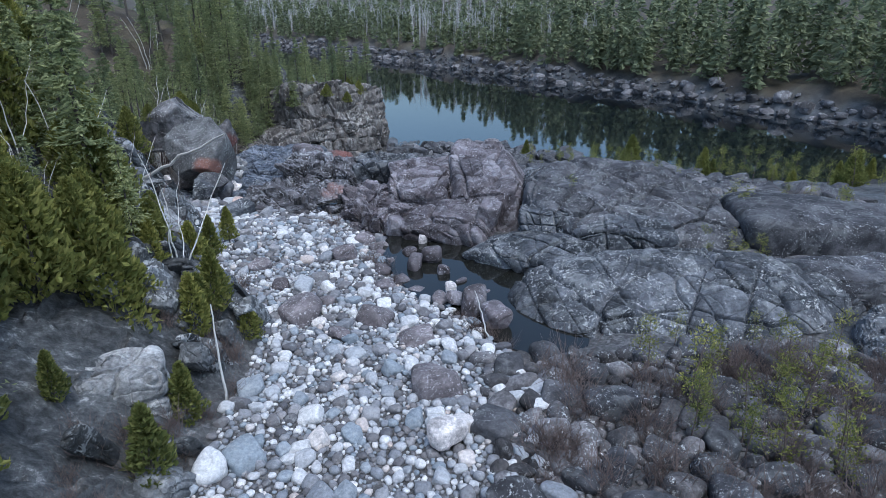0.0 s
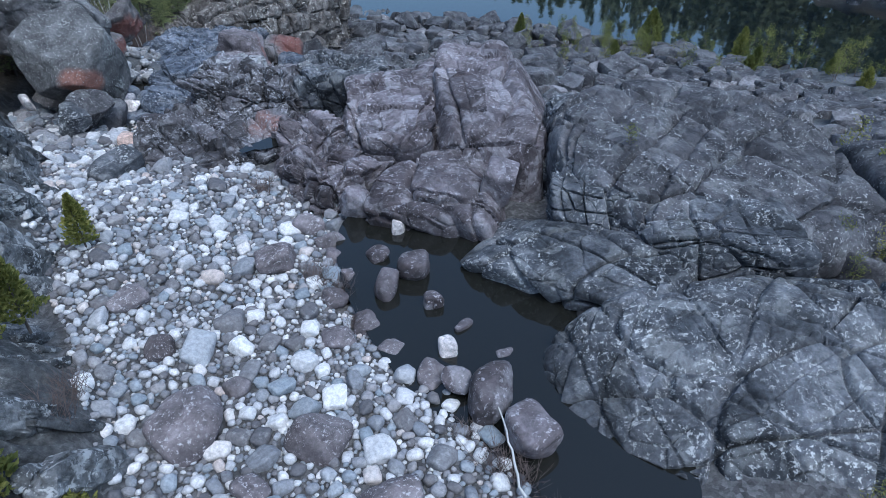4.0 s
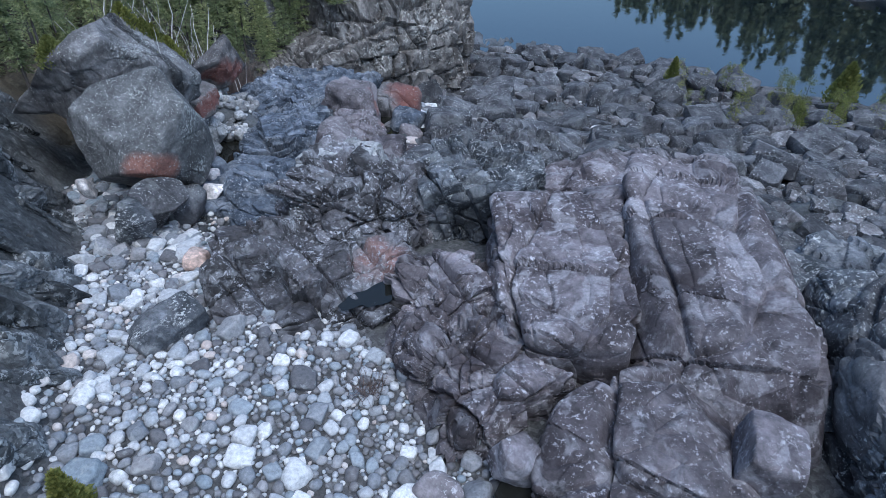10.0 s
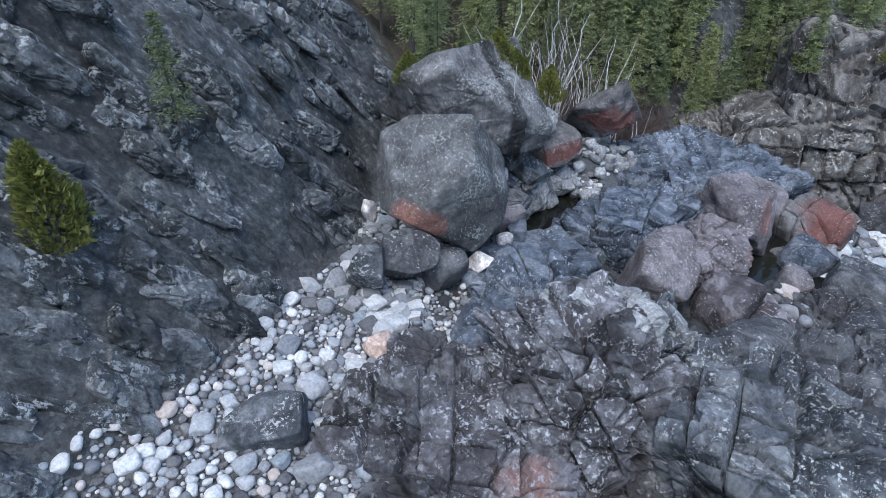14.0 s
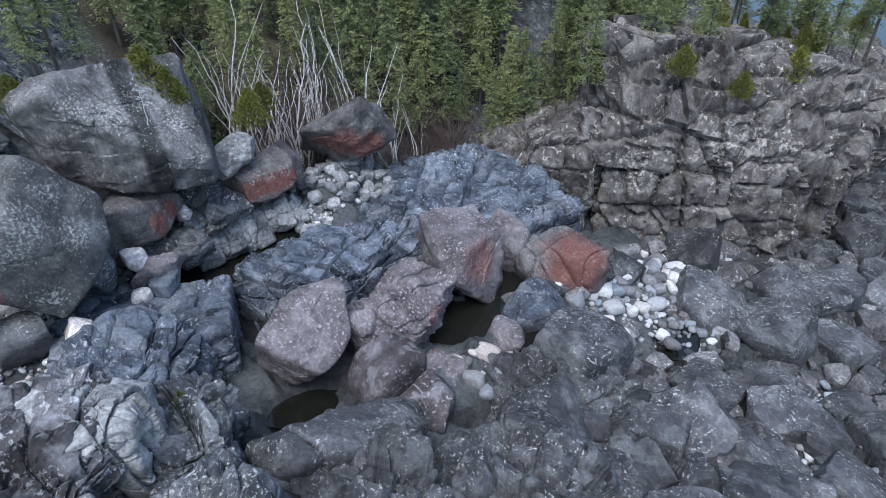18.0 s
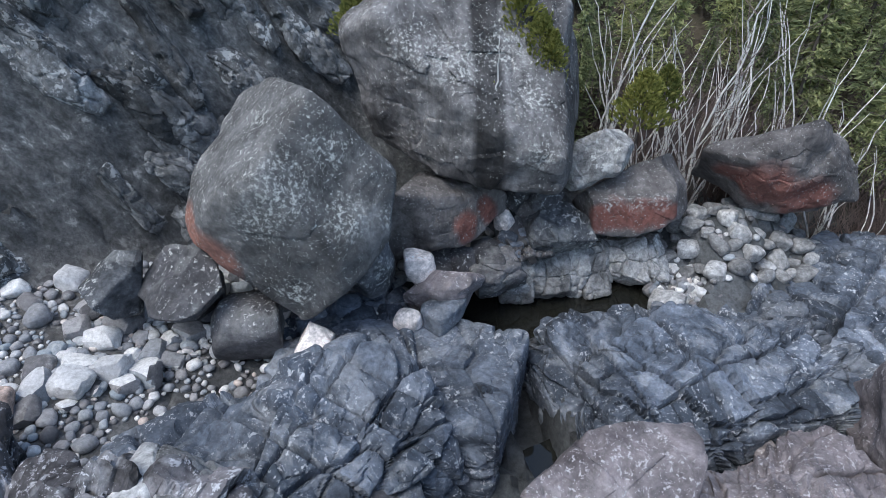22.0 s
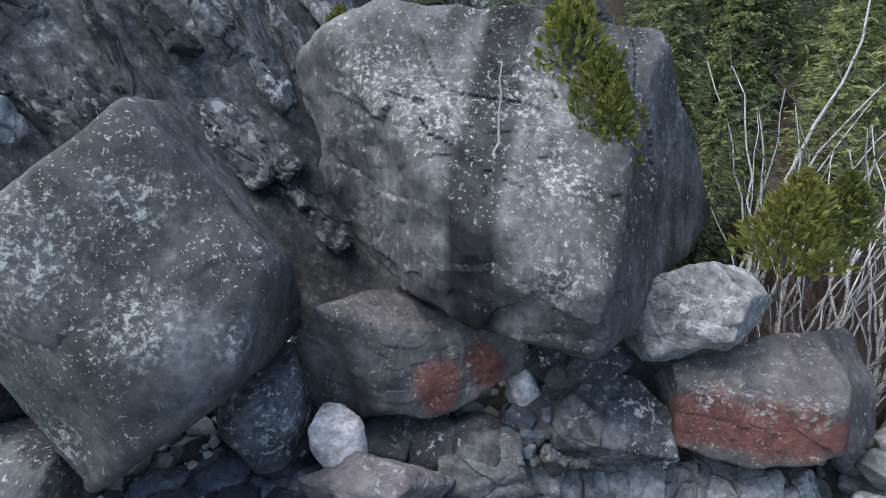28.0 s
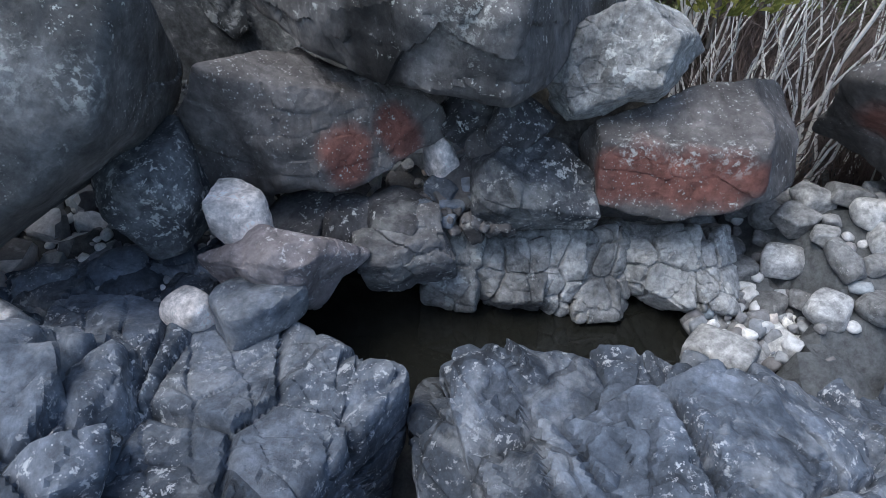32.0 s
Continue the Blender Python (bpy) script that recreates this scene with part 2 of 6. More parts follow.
    for x, y, z, r in pale_spots:
        far = n.new("ShaderNodeVectorMath")
        far.operation = "DISTANCE"
        far.inputs[1].default_value = (x, y, z)
        l.new(p, far.inputs[0])
        spot = ramp(n, l, mapped_range(n, l, far.outputs["Value"], 0.0, 1.25 * r), [(0.24, (1.0,)), (0.8, (0.0,))])
        color = mixed(n, l, "MIX", mixed(n, l, "MULTIPLY", 1.0, spot, ramp(n, l, fleck.outputs["Fac"], [(0.5, (0.0,)), (0.57, (0.8,))])), color, pale)
    warp = mixed(n, l, "LINEAR_LIGHT", 0.3, p, patch.outputs["Color"])
    stretch = node(n, "ShaderNodeMapping", Rotation=(0.2, 0.15, 0.5), Scale=(0.62, 1.15, 0.9))
    l.new(warp, stretch.inputs["Vector"])
    net = node(n, "ShaderNodeTexVoronoi", Scale=crack_scale)
    net.feature = "DISTANCE_TO_EDGE"
    l.new(stretch.outputs[0], net.inputs["Vector"])
    thin = 0.012 * crack_scale
    line = ramp(n, l, net.outputs["Distance"], [(thin * 0.4, (0.0,)), (thin * 2.0, (1.0,))])
    lines = mixed(n, l, "LIGHTEN", 1.0, line, ramp(n, l, wide.outputs["Fac"], [(0.44, (1 - cracks,)), (0.55, (1.0,))]))
    if cracks:
        color = mixed(n, l, "MULTIPLY", 1.0, color, mixed(n, l, "MIX", lines, (0.22, 0.215, 0.215), (1.0, 1.0, 1.0)))
    if vary:
        color = mixed(n, l, "MULTIPLY", 1.0, color, ramp(n, l, rnd, [(0.0, (1 - vary,)), (1.0, (1 + vary,))]))
    l.new(color, b.inputs["Base Color"])
    b.inputs["Roughness"].default_value = rough
    b.inputs["Specular IOR Level"].default_value = 0.35
    bump0 = node(n, "ShaderNodeBump", Strength=0.7 if cracks else 0.0, Distance=0.05)
    l.new(lines, bump0.inputs["Height"])
    bump = node(n, "ShaderNodeBump", Strength=0.6, Distance=0.03)
    l.new(fine.outputs["Fac"], bump.inputs["Height"])
    l.new(bump0.outputs[0], bump.inputs["Normal"])
    bump2 = node(n, "ShaderNodeBump", Strength=0.4, Distance=0.12)
    l.new(fleck.outputs["Fac"], bump2.inputs["Height"])
    l.new(bump.outputs[0], bump2.inputs["Normal"])
    l.new(bump2.outputs[0], b.inputs["Normal"])
    return m


def stone_material(name, island):
    """River stones, each in a colour of its own."""
    m, n, l, b = material(name)
    geo = n.new("ShaderNodeNewGeometry")
    info = n.new("ShaderNodeObjectInfo")
    rnd = geo.outputs["Random Per Island"] if island else info.outputs["Random"]
    color = ramp(n, l, rnd, [(0.0, (0.12, 0.118, 0.126)), (0.14, (0.2, 0.19, 0.19)), (0.28, (0.25, 0.265, 0.29)), (0.4, (0.34, 0.325, 0.325)), (0.52, (0.27, 0.31, 0.345)), (0.66, (0.5, 0.5, 0.51)), (0.82, (0.66, 0.655, 0.65)), (0.94, (0.8, 0.785, 0.76)), (1.0, (0.55, 0.46, 0.41))])
    fine = node(n, "ShaderNodeTexNoise", Scale=11.0, Detail=9.0, Roughness=0.72)
    fleck = node(n, "ShaderNodeTexNoise", Scale=4.0, Detail=8.0, Roughness=0.7)
    for k in (fine, fleck):
        l.new(geo.outputs["Position"], k.inputs["Vector"])
    color = mixed(n, l, "MULTIPLY", 1.0, color, ramp(n, l, fine.outputs["Fac"], [(0.3, (0.6,)), (0.7, (1.35,))]))
    color = mixed(n, l, "MIX", ramp(n, l, fleck.outputs["Fac"], [(0.55, (0.0,)), (0.66, (0.45,))]), color, (0.5, 0.51, 0.5))
    l.new(color, b.inputs["Base Color"])
    b.inputs["Roughness"].default_value = 0.8
    bump = node(n, "ShaderNodeBump", Strength=0.5, Distance=0.04)
    l.new(fine.outputs["Fac"], bump.inputs["Height"])
    l.new(bump.outputs[0], b.inputs["Normal"])
    return m


def leaf_material(name, tones, sheen=0.25):
    m, n, l, b = material(name)
    geo = n.new("ShaderNodeNewGeometry")
    info = n.new("ShaderNodeObjectInfo")
    color = ramp(n, l, geo.outputs["Random Per Island"], [(k / (len(tones) - 1), c) for k, c in enumerate(tones)])
    color = mixed(n, l, "MULTIPLY", 1.0, color, ramp(n, l, info.outputs["Random"], [(0.0, (0.7, 0.75, 0.75)), (1.0, (1.3, 1.25, 1.1))]))
    l.new(color, b.inputs["Base Color"])
    b.inputs["Roughness"].default_value = 0.75
    b.inputs["Specular IOR Level"].default_value = 0.2
    thin = n.new("ShaderNodeBsdfTranslucent")
    l.new(color, thin.inputs["Color"])
    both = n.new("ShaderNodeMixShader")
    both.inputs[0].default_value = 0.45
    l.new(b.outputs[0], both.inputs[1])
    l.new(thin.outputs[0], both.inputs[2])
    l.new(both.outputs[0], n["Material Output"].inputs["Surface"])
    return m


def bark_material(name, a, c, scale=(30, 30, 6), white=False):
    m, n, l, b = material(name)
    geo = n.new("ShaderNodeNewGeometry")
    mp = node(n, "ShaderNodeMapping", Scale=scale)
    l.new(geo.outputs["Position"], mp.inputs["Vector"])
    t = node(n, "ShaderNodeTexNoise", Scale=1.0, Detail=6.0, Roughness=0.65)
    l.new(mp.outputs[0], t.inputs["Vector"])
    l.new(ramp(n, l, t.outputs["Fac"], [(0.36, a), (0.46, c)] if white else [(0.3, a), (0.7, c)]), b.inputs["Base Color"])
    b.inputs["Roughness"].default_value = 0.8
    return m


rock_grey = rock_material("grey_rock", [(0.04, 0.044, 0.049), (0.082, 0.087, 0.096), (0.152, 0.158, 0.17)], lichen=0.34, flecks_at=8.0, blotch=0.3, grit=0.8, cracks=0.4, crack_scale=0.5)
rock_boulder = rock_material("lichened_boulder_rock", [(0.0801, 0.0801, 0.0801), (0.121, 0.121, 0.121), (0.172, 0.172, 0.172)], lichen=0.13, top=0.16, flecks_at=12.0, grit=0.6, cracks=0.0, crack_scale=0.4, streak=0.3, spots=((-16.05, 39.8, 9.2, 0.62), (-15.5, 40.2, 9.05, 0.62), (-15.85, 39.95, 8.75, 0.6), (-15.9, 39.7, 8.2, 0.8)), spot_color=(0.27, 0.135, 0.105), pale=(0.56, 0.58, 0.55), vary=0,
                             pale_spots=((-14.95, 41.9, 10.7, 0.8), (-15.0, 41.4, 10.1, 0.6), (-15.75, 42.7, 11.05, 0.5), (-15.25, 43.0, 9.9, 0.6), (-15.7, 43.7, 9.6, 0.35), (-16.5, 41.4, 11.4, 0.4), (-14.95, 41.8, 8.4, 0.5)))
rock_cap = rock_material("streaked_cap_rock", [(0.0952, 0.0907, 0.0907), (0.168, 0.162, 0.162), (0.246, 0.24, 0.237)], lichen=0.12, top=0.3, flecks_at=12.0, grit=0.5, band=(45.55, 46.25), cracks=0.0, crack_scale=0.45, streak=0.6, pale=(0.58, 0.59, 0.56), vary=0,
                         pale_spots=((-18.4, 44.2, 12.0, 0.7), (-18.25, 45.1, 11.75, 0.8), (-18.8, 46.35, 11.8, 0.7), (-18.0, 46.9, 11.0, 0.6), (-17.3, 47.0, 9.95, 0.5)))
rock_pale = rock_material("pale_rock", [(0.2, 0.2, 0.2), (0.29, 0.29, 0.288), (0.4, 0.4, 0.395)], lichen=0.3, cracks=0.3)
rock_brown = rock_material("brown_rock", [(0.06, 0.05, 0.053), (0.115, 0.1, 0.105), (0.19, 0.17, 0.18)], lichen=0.26, cracks=0.5, crack_scale=0.4, grit=0.5, flecks_at=8.0, blotch=0.55, pale=(0.46, 0.44, 0.46))
rock_rough = rock_material("foliated_rock", [(0.038, 0.036, 0.037), (0.083, 0.078, 0.082), (0.15, 0.142, 0.15)], lichen=0.36, flecks_at=7.0, blotch=0.4, grit=0.7, cracks=0.6, crack_scale=0.9, pale=(0.48, 0.48, 0.5), spots=((-6.9, 36.3, 8.9, 0.9),), spot_color=(0.32, 0.2, 0.18))
rock_blue = rock_material("blue_grey_rock", [(0.042, 0.052, 0.069), (0.092, 0.108, 0.136), (0.167, 0.188, 0.226)], lichen=0.24, flecks_at=8.0, blotch=0.36, grit=0.7, cracks=0.6, crack_scale=0.7, pale=(0.47, 0.49, 0.52))
rock_red = rock_material("red_stained_rock", [(0.084, 0.0792, 0.0792), (0.138, 0.128, 0.126), (0.216, 0.202, 0.196)], lichen=0.05, top=0.12, flecks_at=12.0, grit=0.5, cracks=0.0, crack_scale=0.5, streak=0.4, vary=0.1,
                         spots=((-17.75, 45.4, 7.98, 0.36), (-17.85, 45.3, 7.7, 0.3), (-18.2, 46.0, 8.15, 0.3), (-18.3, 46.1, 7.9, 0.3), (-18.3, 48.8, 7.6, 0.36), (-18.3, 49.3, 7.72, 0.42), (-18.25, 49.8, 7.76, 0.42), (-18.2, 50.3, 7.8, 0.42), (-18.2, 50.7, 7.85, 0.3), (-18.95, 53.2, 8.0, 0.8), (-19.6, 52.6, 8.1, 0.5), (-18.8, 54.3, 7.6, 0.7), (-9.9, 57.6, 5.3, 1.3)), spot_color=(0.2, 0.085, 0.068),
                         pale_spots=((-18.35, 49.1, 8.02, 0.3), (-18.3, 49.7, 8.04, 0.3), (-18.25, 50.3, 8.08, 0.3)))
rock_pink = rock_material("pinkish_rock", [(0.109, 0.0941, 0.0966), (0.176, 0.155, 0.16), (0.252, 0.227, 0.231)], lichen=0.26, top=0.05, flecks_at=11.0, grit=0.5, cracks=0.2, crack_scale=0.6, vary=0.12, pale=(0.5, 0.48, 0.49), spots=((-10.6, 53.9, 6.6, 0.9), (-9.9, 51.2, 5.8, 0.7)), spot_color=(0.24, 0.13, 0.115))
rock_cliff = rock_material("cliff_rock", [(0.075, 0.067, 0.06), (0.14, 0.125, 0.113), (0.2, 0.182, 0.168)], lichen=0.2, grit=0.6, blotch=0.25, cracks=0.4, crack_scale=0.4, streak=0.7, pale=(0.6, 0.58, 0.53), vary=0, pale_spots=((-10.2, 67.6, 6.9, 2.2), (-8.6, 68.8, 6.8, 2.0), (-12.6, 65.0, 5.4, 1.4), (-9.0, 73.0, 9.0, 2.4)))
rock_dark = rock_material("dark_angular_rock", [(0.036, 0.036, 0.04), (0.072, 0.071, 0.076), (0.115, 0.114, 0.12)], lichen=0.2, flecks_at=9.0, blotch=0.2, grit=0.6, cracks=0.25)
rock_wall = rock_material("dark_wall_rock", [(0.045, 0.048, 0.05), (0.09, 0.094, 0.097), (0.17, 0.175, 0.18)], lichen=0.5, cracks=0.3, vary=0.4, pale=(0.36, 0.37, 0.37))
rubble_mat = rock_material("rubble_rock", [(0.06, 0.057, 0.058), (0.11, 0.104, 0.105), (0.19, 0.183, 0.185)], lichen=0.24, flecks_at=6.5, cracks=0.0, vary=0.5, island=True)
stone_one = stone_material("river_stone", False)
stone_many = stone_material("river_stones", True)
needle_mat = leaf_material("spruce_needles", [(0.182, 0.215, 0.124), (0.312, 0.351, 0.189), (0.455, 0.481, 0.26)])
cedar_mat = leaf_material("cedar_sprays", [(0.149, 0.172, 0.0575), (0.253, 0.265, 0.0805), (0.38, 0.368, 0.127)])
far_mat = leaf_material("far_needles", [(0.15, 0.169, 0.112), (0.263, 0.294, 0.188), (0.375, 0.406, 0.256)])
bark_dark = bark_material("dark_bark", (0.06, 0.05, 0.045), (0.16, 0.14, 0.12))
bark_grey = bark_material("grey_twigs", (0.1, 0.072, 0.065), (0.22, 0.17, 0.15))
bark_birch = bark_material("birch_bark", (0.2, 0.18, 0.17), (0.82, 0.8, 0.76), (12, 12, 9), True)
bark_dead = bark_material("bleached_wood", (0.45, 0.44, 0.42), (0.7, 0.69, 0.66))


def ground_material():
    """Gravel on the bed, dark streaked rock on the slopes, brown litter under the trees."""
    m, n, l, b = material("channel_ground")
    geo = n.new("ShaderNodeNewGeometry")
    p = geo.outputs["Position"]
    dip = node(n, "ShaderNodeMapping", Rotation=(radians(49), 0, 0))
    l.new(p, dip.inputs["Vector"])
    turn_m = node(n, "ShaderNodeMapping", Scale=(1.3, 1.0, 1.9))
    l.new(dip.outputs[0], turn_m.inputs["Vector"])
    folia = node(n, "ShaderNodeTexNoise", Scale=1.7, Detail=12.0, Roughness=0.76, Distortion=0.2)
    l.new(turn_m.outputs[0], folia.inputs["Vector"])
    fine = node(n, "ShaderNodeTexNoise", Scale=7.0, Detail=10.0, Roughness=0.75)
    wide = node(n, "ShaderNodeTexNoise", Scale=0.3, Detail=5.0, Roughness=0.6)
    for k in (fine, wide):
        l.new(p, k.inputs["Vector"])
    rock = ramp(n, l, folia.outputs["Fac"], [(0.36, (0.032, 0.035, 0.037)), (0.45, (0.068, 0.072, 0.075)), (0.54, (0.125, 0.13, 0.133)), (0.585, (0.17, 0.173, 0.175)), (0.605, (0.34, 0.345, 0.34)), (0.68, (0.42, 0.42, 0.41))])
    rock = mixed(n, l, "MULTIPLY", 1.0, rock, ramp(n, l, wide.outputs["Fac"], [(0.35, (0.45,)), (0.65, (1.2,))]))
    grit = node(n, "ShaderNodeTexVoronoi", Scale=9.0)
    l.new(p, grit.inputs["Vector"])
    # gravel darkened in its colour to stand in for shade between the cobbles
    gravel = mixed(n, l, "MIX", 0.5, ramp(n, l, grit.outputs["Color"], [(0.1, (0.06, 0.058, 0.056)), (0.5, (0.13, 0.127, 0.125)), (0.9, (0.3, 0.295, 0.29))]), (0.08, 0.077, 0.075))
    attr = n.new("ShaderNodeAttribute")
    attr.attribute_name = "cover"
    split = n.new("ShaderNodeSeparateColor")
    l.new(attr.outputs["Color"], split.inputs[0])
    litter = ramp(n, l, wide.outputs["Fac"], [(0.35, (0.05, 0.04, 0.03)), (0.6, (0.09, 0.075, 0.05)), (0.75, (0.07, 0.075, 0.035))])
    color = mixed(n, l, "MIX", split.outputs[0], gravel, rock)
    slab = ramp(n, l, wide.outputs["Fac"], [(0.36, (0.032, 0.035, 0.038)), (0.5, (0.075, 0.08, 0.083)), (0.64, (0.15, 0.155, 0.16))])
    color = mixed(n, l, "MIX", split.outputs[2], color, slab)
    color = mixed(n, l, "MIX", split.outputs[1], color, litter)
    color = mixed(n, l, "MULTIPLY", 1.0, color, ramp(n, l, fine.outputs["Fac"], [(0.32, (0.45,)), (0.68, (1.6,))]))
    l.new(color, b.inputs["Base Color"])
    b.inputs["Roughness"].default_value = 0.8
    bump = node(n, "ShaderNodeBump", Strength=0.5, Distance=0.15)
    l.new(folia.outputs["Fac"], bump.inputs["Height"])
    bump2 = node(n, "ShaderNodeBump", Strength=0.7, Distance=0.08)
    l.new(fine.outputs["Fac"], bump2.inputs["Height"])
    l.new(bump.outputs[0], bump2.inputs["Normal"])
    l.new(bump2.outputs[0], b.inputs["Normal"])
    return m


def water_material(name, color, wave, ior=1.33):
    m, n, l, b = material(name)
    b.inputs["Base Color"].default_value = (*color, 1)
    b.inputs["Roughness"].default_value = 0.03
    b.inputs["IOR"].default_value = ior
    geo = n.new("ShaderNodeNewGeometry")
    t = node(n, "ShaderNodeTexNoise", Scale=0.6, Detail=4.0)
    l.new(geo.outputs["Position"], t.inputs["Vector"])
    bump = node(n, "ShaderNodeBump", Strength=wave, Distance=0.05)
    l.new(t.outputs["Fac"], bump.inputs["Height"])
    l.new(bump.outputs[0], b.inputs["Normal"])
    return m


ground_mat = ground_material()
water_mat = water_material("river_water", (0.006, 0.009, 0.012), 0.12, 2.2)
pool_mat = water_material("pool_water", (0.015, 0.0152, 0.0125), 0.04, 1.5)


# ---- mesh helpers ----
def mesh_of(name, co, faces, mat, shade=True, crisp=0):
    me = bpy.data.meshes.new(name)
    co = np.asarray(co, np.float32)
    faces = np.asarray(faces, np.int32)
    k = faces.shape[1]
    me.vertices.add(len(co))
    me.vertices.foreach_set("co", co.ravel())
    me.loops.add(faces.size)
    me.loops.foreach_set("vertex_index", faces.ravel())
    me.polygons.add(len(faces))
    me.polygons.foreach_set("loop_start", np.arange(0, faces.size, k, dtype=np.int32))
    me.polygons.foreach_set("loop_total", np.full(len(faces), k, np.int32))
    me.polygons.foreach_set("use_smooth", np.full(len(faces), shade))
    me.update(calc_edges=True)
    if crisp:
        me.set_sharp_from_angle(angle=radians(crisp))
    me.materials.append(mat)
    return me


def ball(level):
    bm = bmesh.new()
    bmesh.ops.create_icosphere(bm, subdivisions=level, radius=1)
    me = bpy.data.meshes.new("ball")
    bm.to_mesh(me)
    bm.free()
    co, fa = np.zeros(len(me.vertices) * 3), np.zeros(len(me.loops), np.int32)
    me.vertices.foreach_get("co", co)
    me.loops.foreach_get("vertex_index", fa)
    bpy.data.meshes.remove(me)
    return co.reshape(-1, 3), fa.reshape(-1, 3).astype(int)


BALLS = {k: ball(k) for k in (2, 3, 4, 5, 6, 7, 8)}


def turned(p, rx=0, ry=0, rz=0):
    m = np.array(Euler([radians(a) for a in (rx, ry, rz)]).to_matrix())
    return p @ m.T


BLOCK_OF = {}


def rock_shape(size, level, seed, planes=(), sharp=12, rough=0.03, joints=(), steps=0.0, extra=9, turn=(0, 0, 0), strata=(), width=0.055, broken=(), facets=(), buried=False):
    """A worn block of rock round its origin. size: half lengths; planes: (nx, ny, nz, metres) cut its sides, else it is a worn box.
    joints: (direction degrees, spacing, depth) of cracks across it; steps: how far the blocks between them stand apart.
    strata: (direction degrees, spacing, height) of ribs along it; facets: (direction degrees, spacing, height) of low chipped faces."""
    d, faces = BALLS[level]
    if buried:
        d = d + (0, 0, 0.3)
        d = d / np.linalg.norm(d, axis=1)[:, None]
    rng = np.random.RandomState(seed)
    size = np.array(size, float)
    if len(planes):
        n = np.array(planes, float)
        size1 = np.ones(3)
    else:
        n = [(1, 0, 0, 1), (-1, 0, 0, 1), (0, 1, 0, 1), (0, -1, 0, 1), (0, 0, 1, 1), (0, 0, -1, 1)]
        for _ in range(extra):
            v = rng.normal(size=3)
            v /= np.linalg.norm(v)
            n.append((*v, rng.uniform(0.86, 1.15)))
        n = np.array(n, float)
        size1 = size
    n[:, :3] /= np.linalg.norm(n[:, :3], axis=1)[:, None]
    s = np.maximum(d @ n[:, :3].T, 0) / n[:, 3]
    r = (s**sharp).sum(1) ** (-1.0 / sharp)
    p = d * r[:, None] * size1
    nd = p / size**2
    nd /= np.linalg.norm(nd, axis=1)[:, None]
    mean = size.mean()
    q = p + seed * 3.7
    p = p + nd * (mean * rough * 2.0 * fbm(q / mean * 1.3, 3, seed))[:, None]
    p = p + nd * (0.5 * mean**0.5 * rough * fbm(q * 2.2, 4, seed + 9, 0.55))[:, None]
    w = q * 0.35
    wx, wy = vnoise(w, seed + 3) * 0.22, vnoise(w + 9, seed + 4) * 0.22
    for deg, gap, high in strata:
        c, sn = math.cos(radians(deg)), math.sin(radians(deg))
        u = (p[:, 0] + wx) * c + (p[:, 1] + wy) * sn + 0.5 * p[:, 2]
        v = -p[:, 0] * sn + p[:, 1] * c
        h = fbm(np.stack([u / gap, v / gap * 0.22, p[:, 2] / gap * 0.3], -1) + seed, 4, seed + 21, 0.6)
        p = p + nd * (high * (1 - 2 * np.abs(h)))[:, None]
    for deg, gap, high in broken:
        stand, seam = fracture(p + seed, gap, seed + 50, deg)
        stand2, seam2 = fracture(p + seed, gap * 0.4, seed + 60, deg + 25)
        p = p + nd * (high * (stand + 0.3 * stand2) - (min(0.22, 0.11 * gap) + 0.2 * high) * seam - min(0.06, 0.04 * gap) * seam2)[:, None]
    for deg, gap, high in facets:
        stand, seam = fracture(p + seed, gap, seed + 70, deg)
        stand2, seam2 = fracture(p + seed, gap * 0.35, seed + 80, deg + 30, 1.4)
        p = p + nd * (high * (stand + 0.4 * stand2 - 0.12 * seam - 0.12 * seam2))[:, None]
    cell, grooves = 0, 0
    for k, (deg, gap, depth) in enumerate(joints):
        c, sn = math.cos(radians(deg)), math.sin(radians(deg))
        u = ((p[:, 0] + wx) * c + (p[:, 1] + wy) * sn + 0.25 * p[:, 2]) / gap + rng.uniform(0, 1)
        u = u + 0.3 * np.sin(u * 2.1 + seed) + 0.12 * np.sin(u * 5.3)
        cell = cell * 31 + np.floor(u).astype(np.int64)
        off = np.abs(u - np.round(u)) * gap
        wide = np.maximum(width * (1 + 0.7 * vnoise(w * 2 + k, seed + 6)), 0.02)
        grooves = np.maximum(grooves, depth * np.exp(-((off / wide) ** 2)))
    if joints:
        p = p - nd * grooves[:, None]
        h = lattice(cell, cell * 0, cell * 0, seed) - 0.5
        g = lattice(cell, cell * 0 + 7, cell * 0, seed) - 0.5
        p = p + nd * (steps * (h + 0.25 * g * (p[:, 0] + p[:, 1]) / mean))[:, None]
    if buried:
        BLOCK_OF[seed] = np.zeros(len(p), int) + cell
        faces = faces[(p[faces, 2] > -0.45 * size[2]).any(1)]
        used = np.unique(faces)
        order = np.zeros(len(p), int)
        order[used] = np.arange(len(used))
        p, faces = p[used], order[faces]
        BLOCK_OF[seed] = BLOCK_OF[seed][used]
    return turned(p, *turn), faces


def add(name, label, category, co, faces, mat, at=(0, 0, 0), group="", kind="", crisp=0):
    ob = new(name, mesh_of(name, co, faces, mat, crisp=crisp))
    ob.location = at
    return tagged(ob, label, category, group, kind)


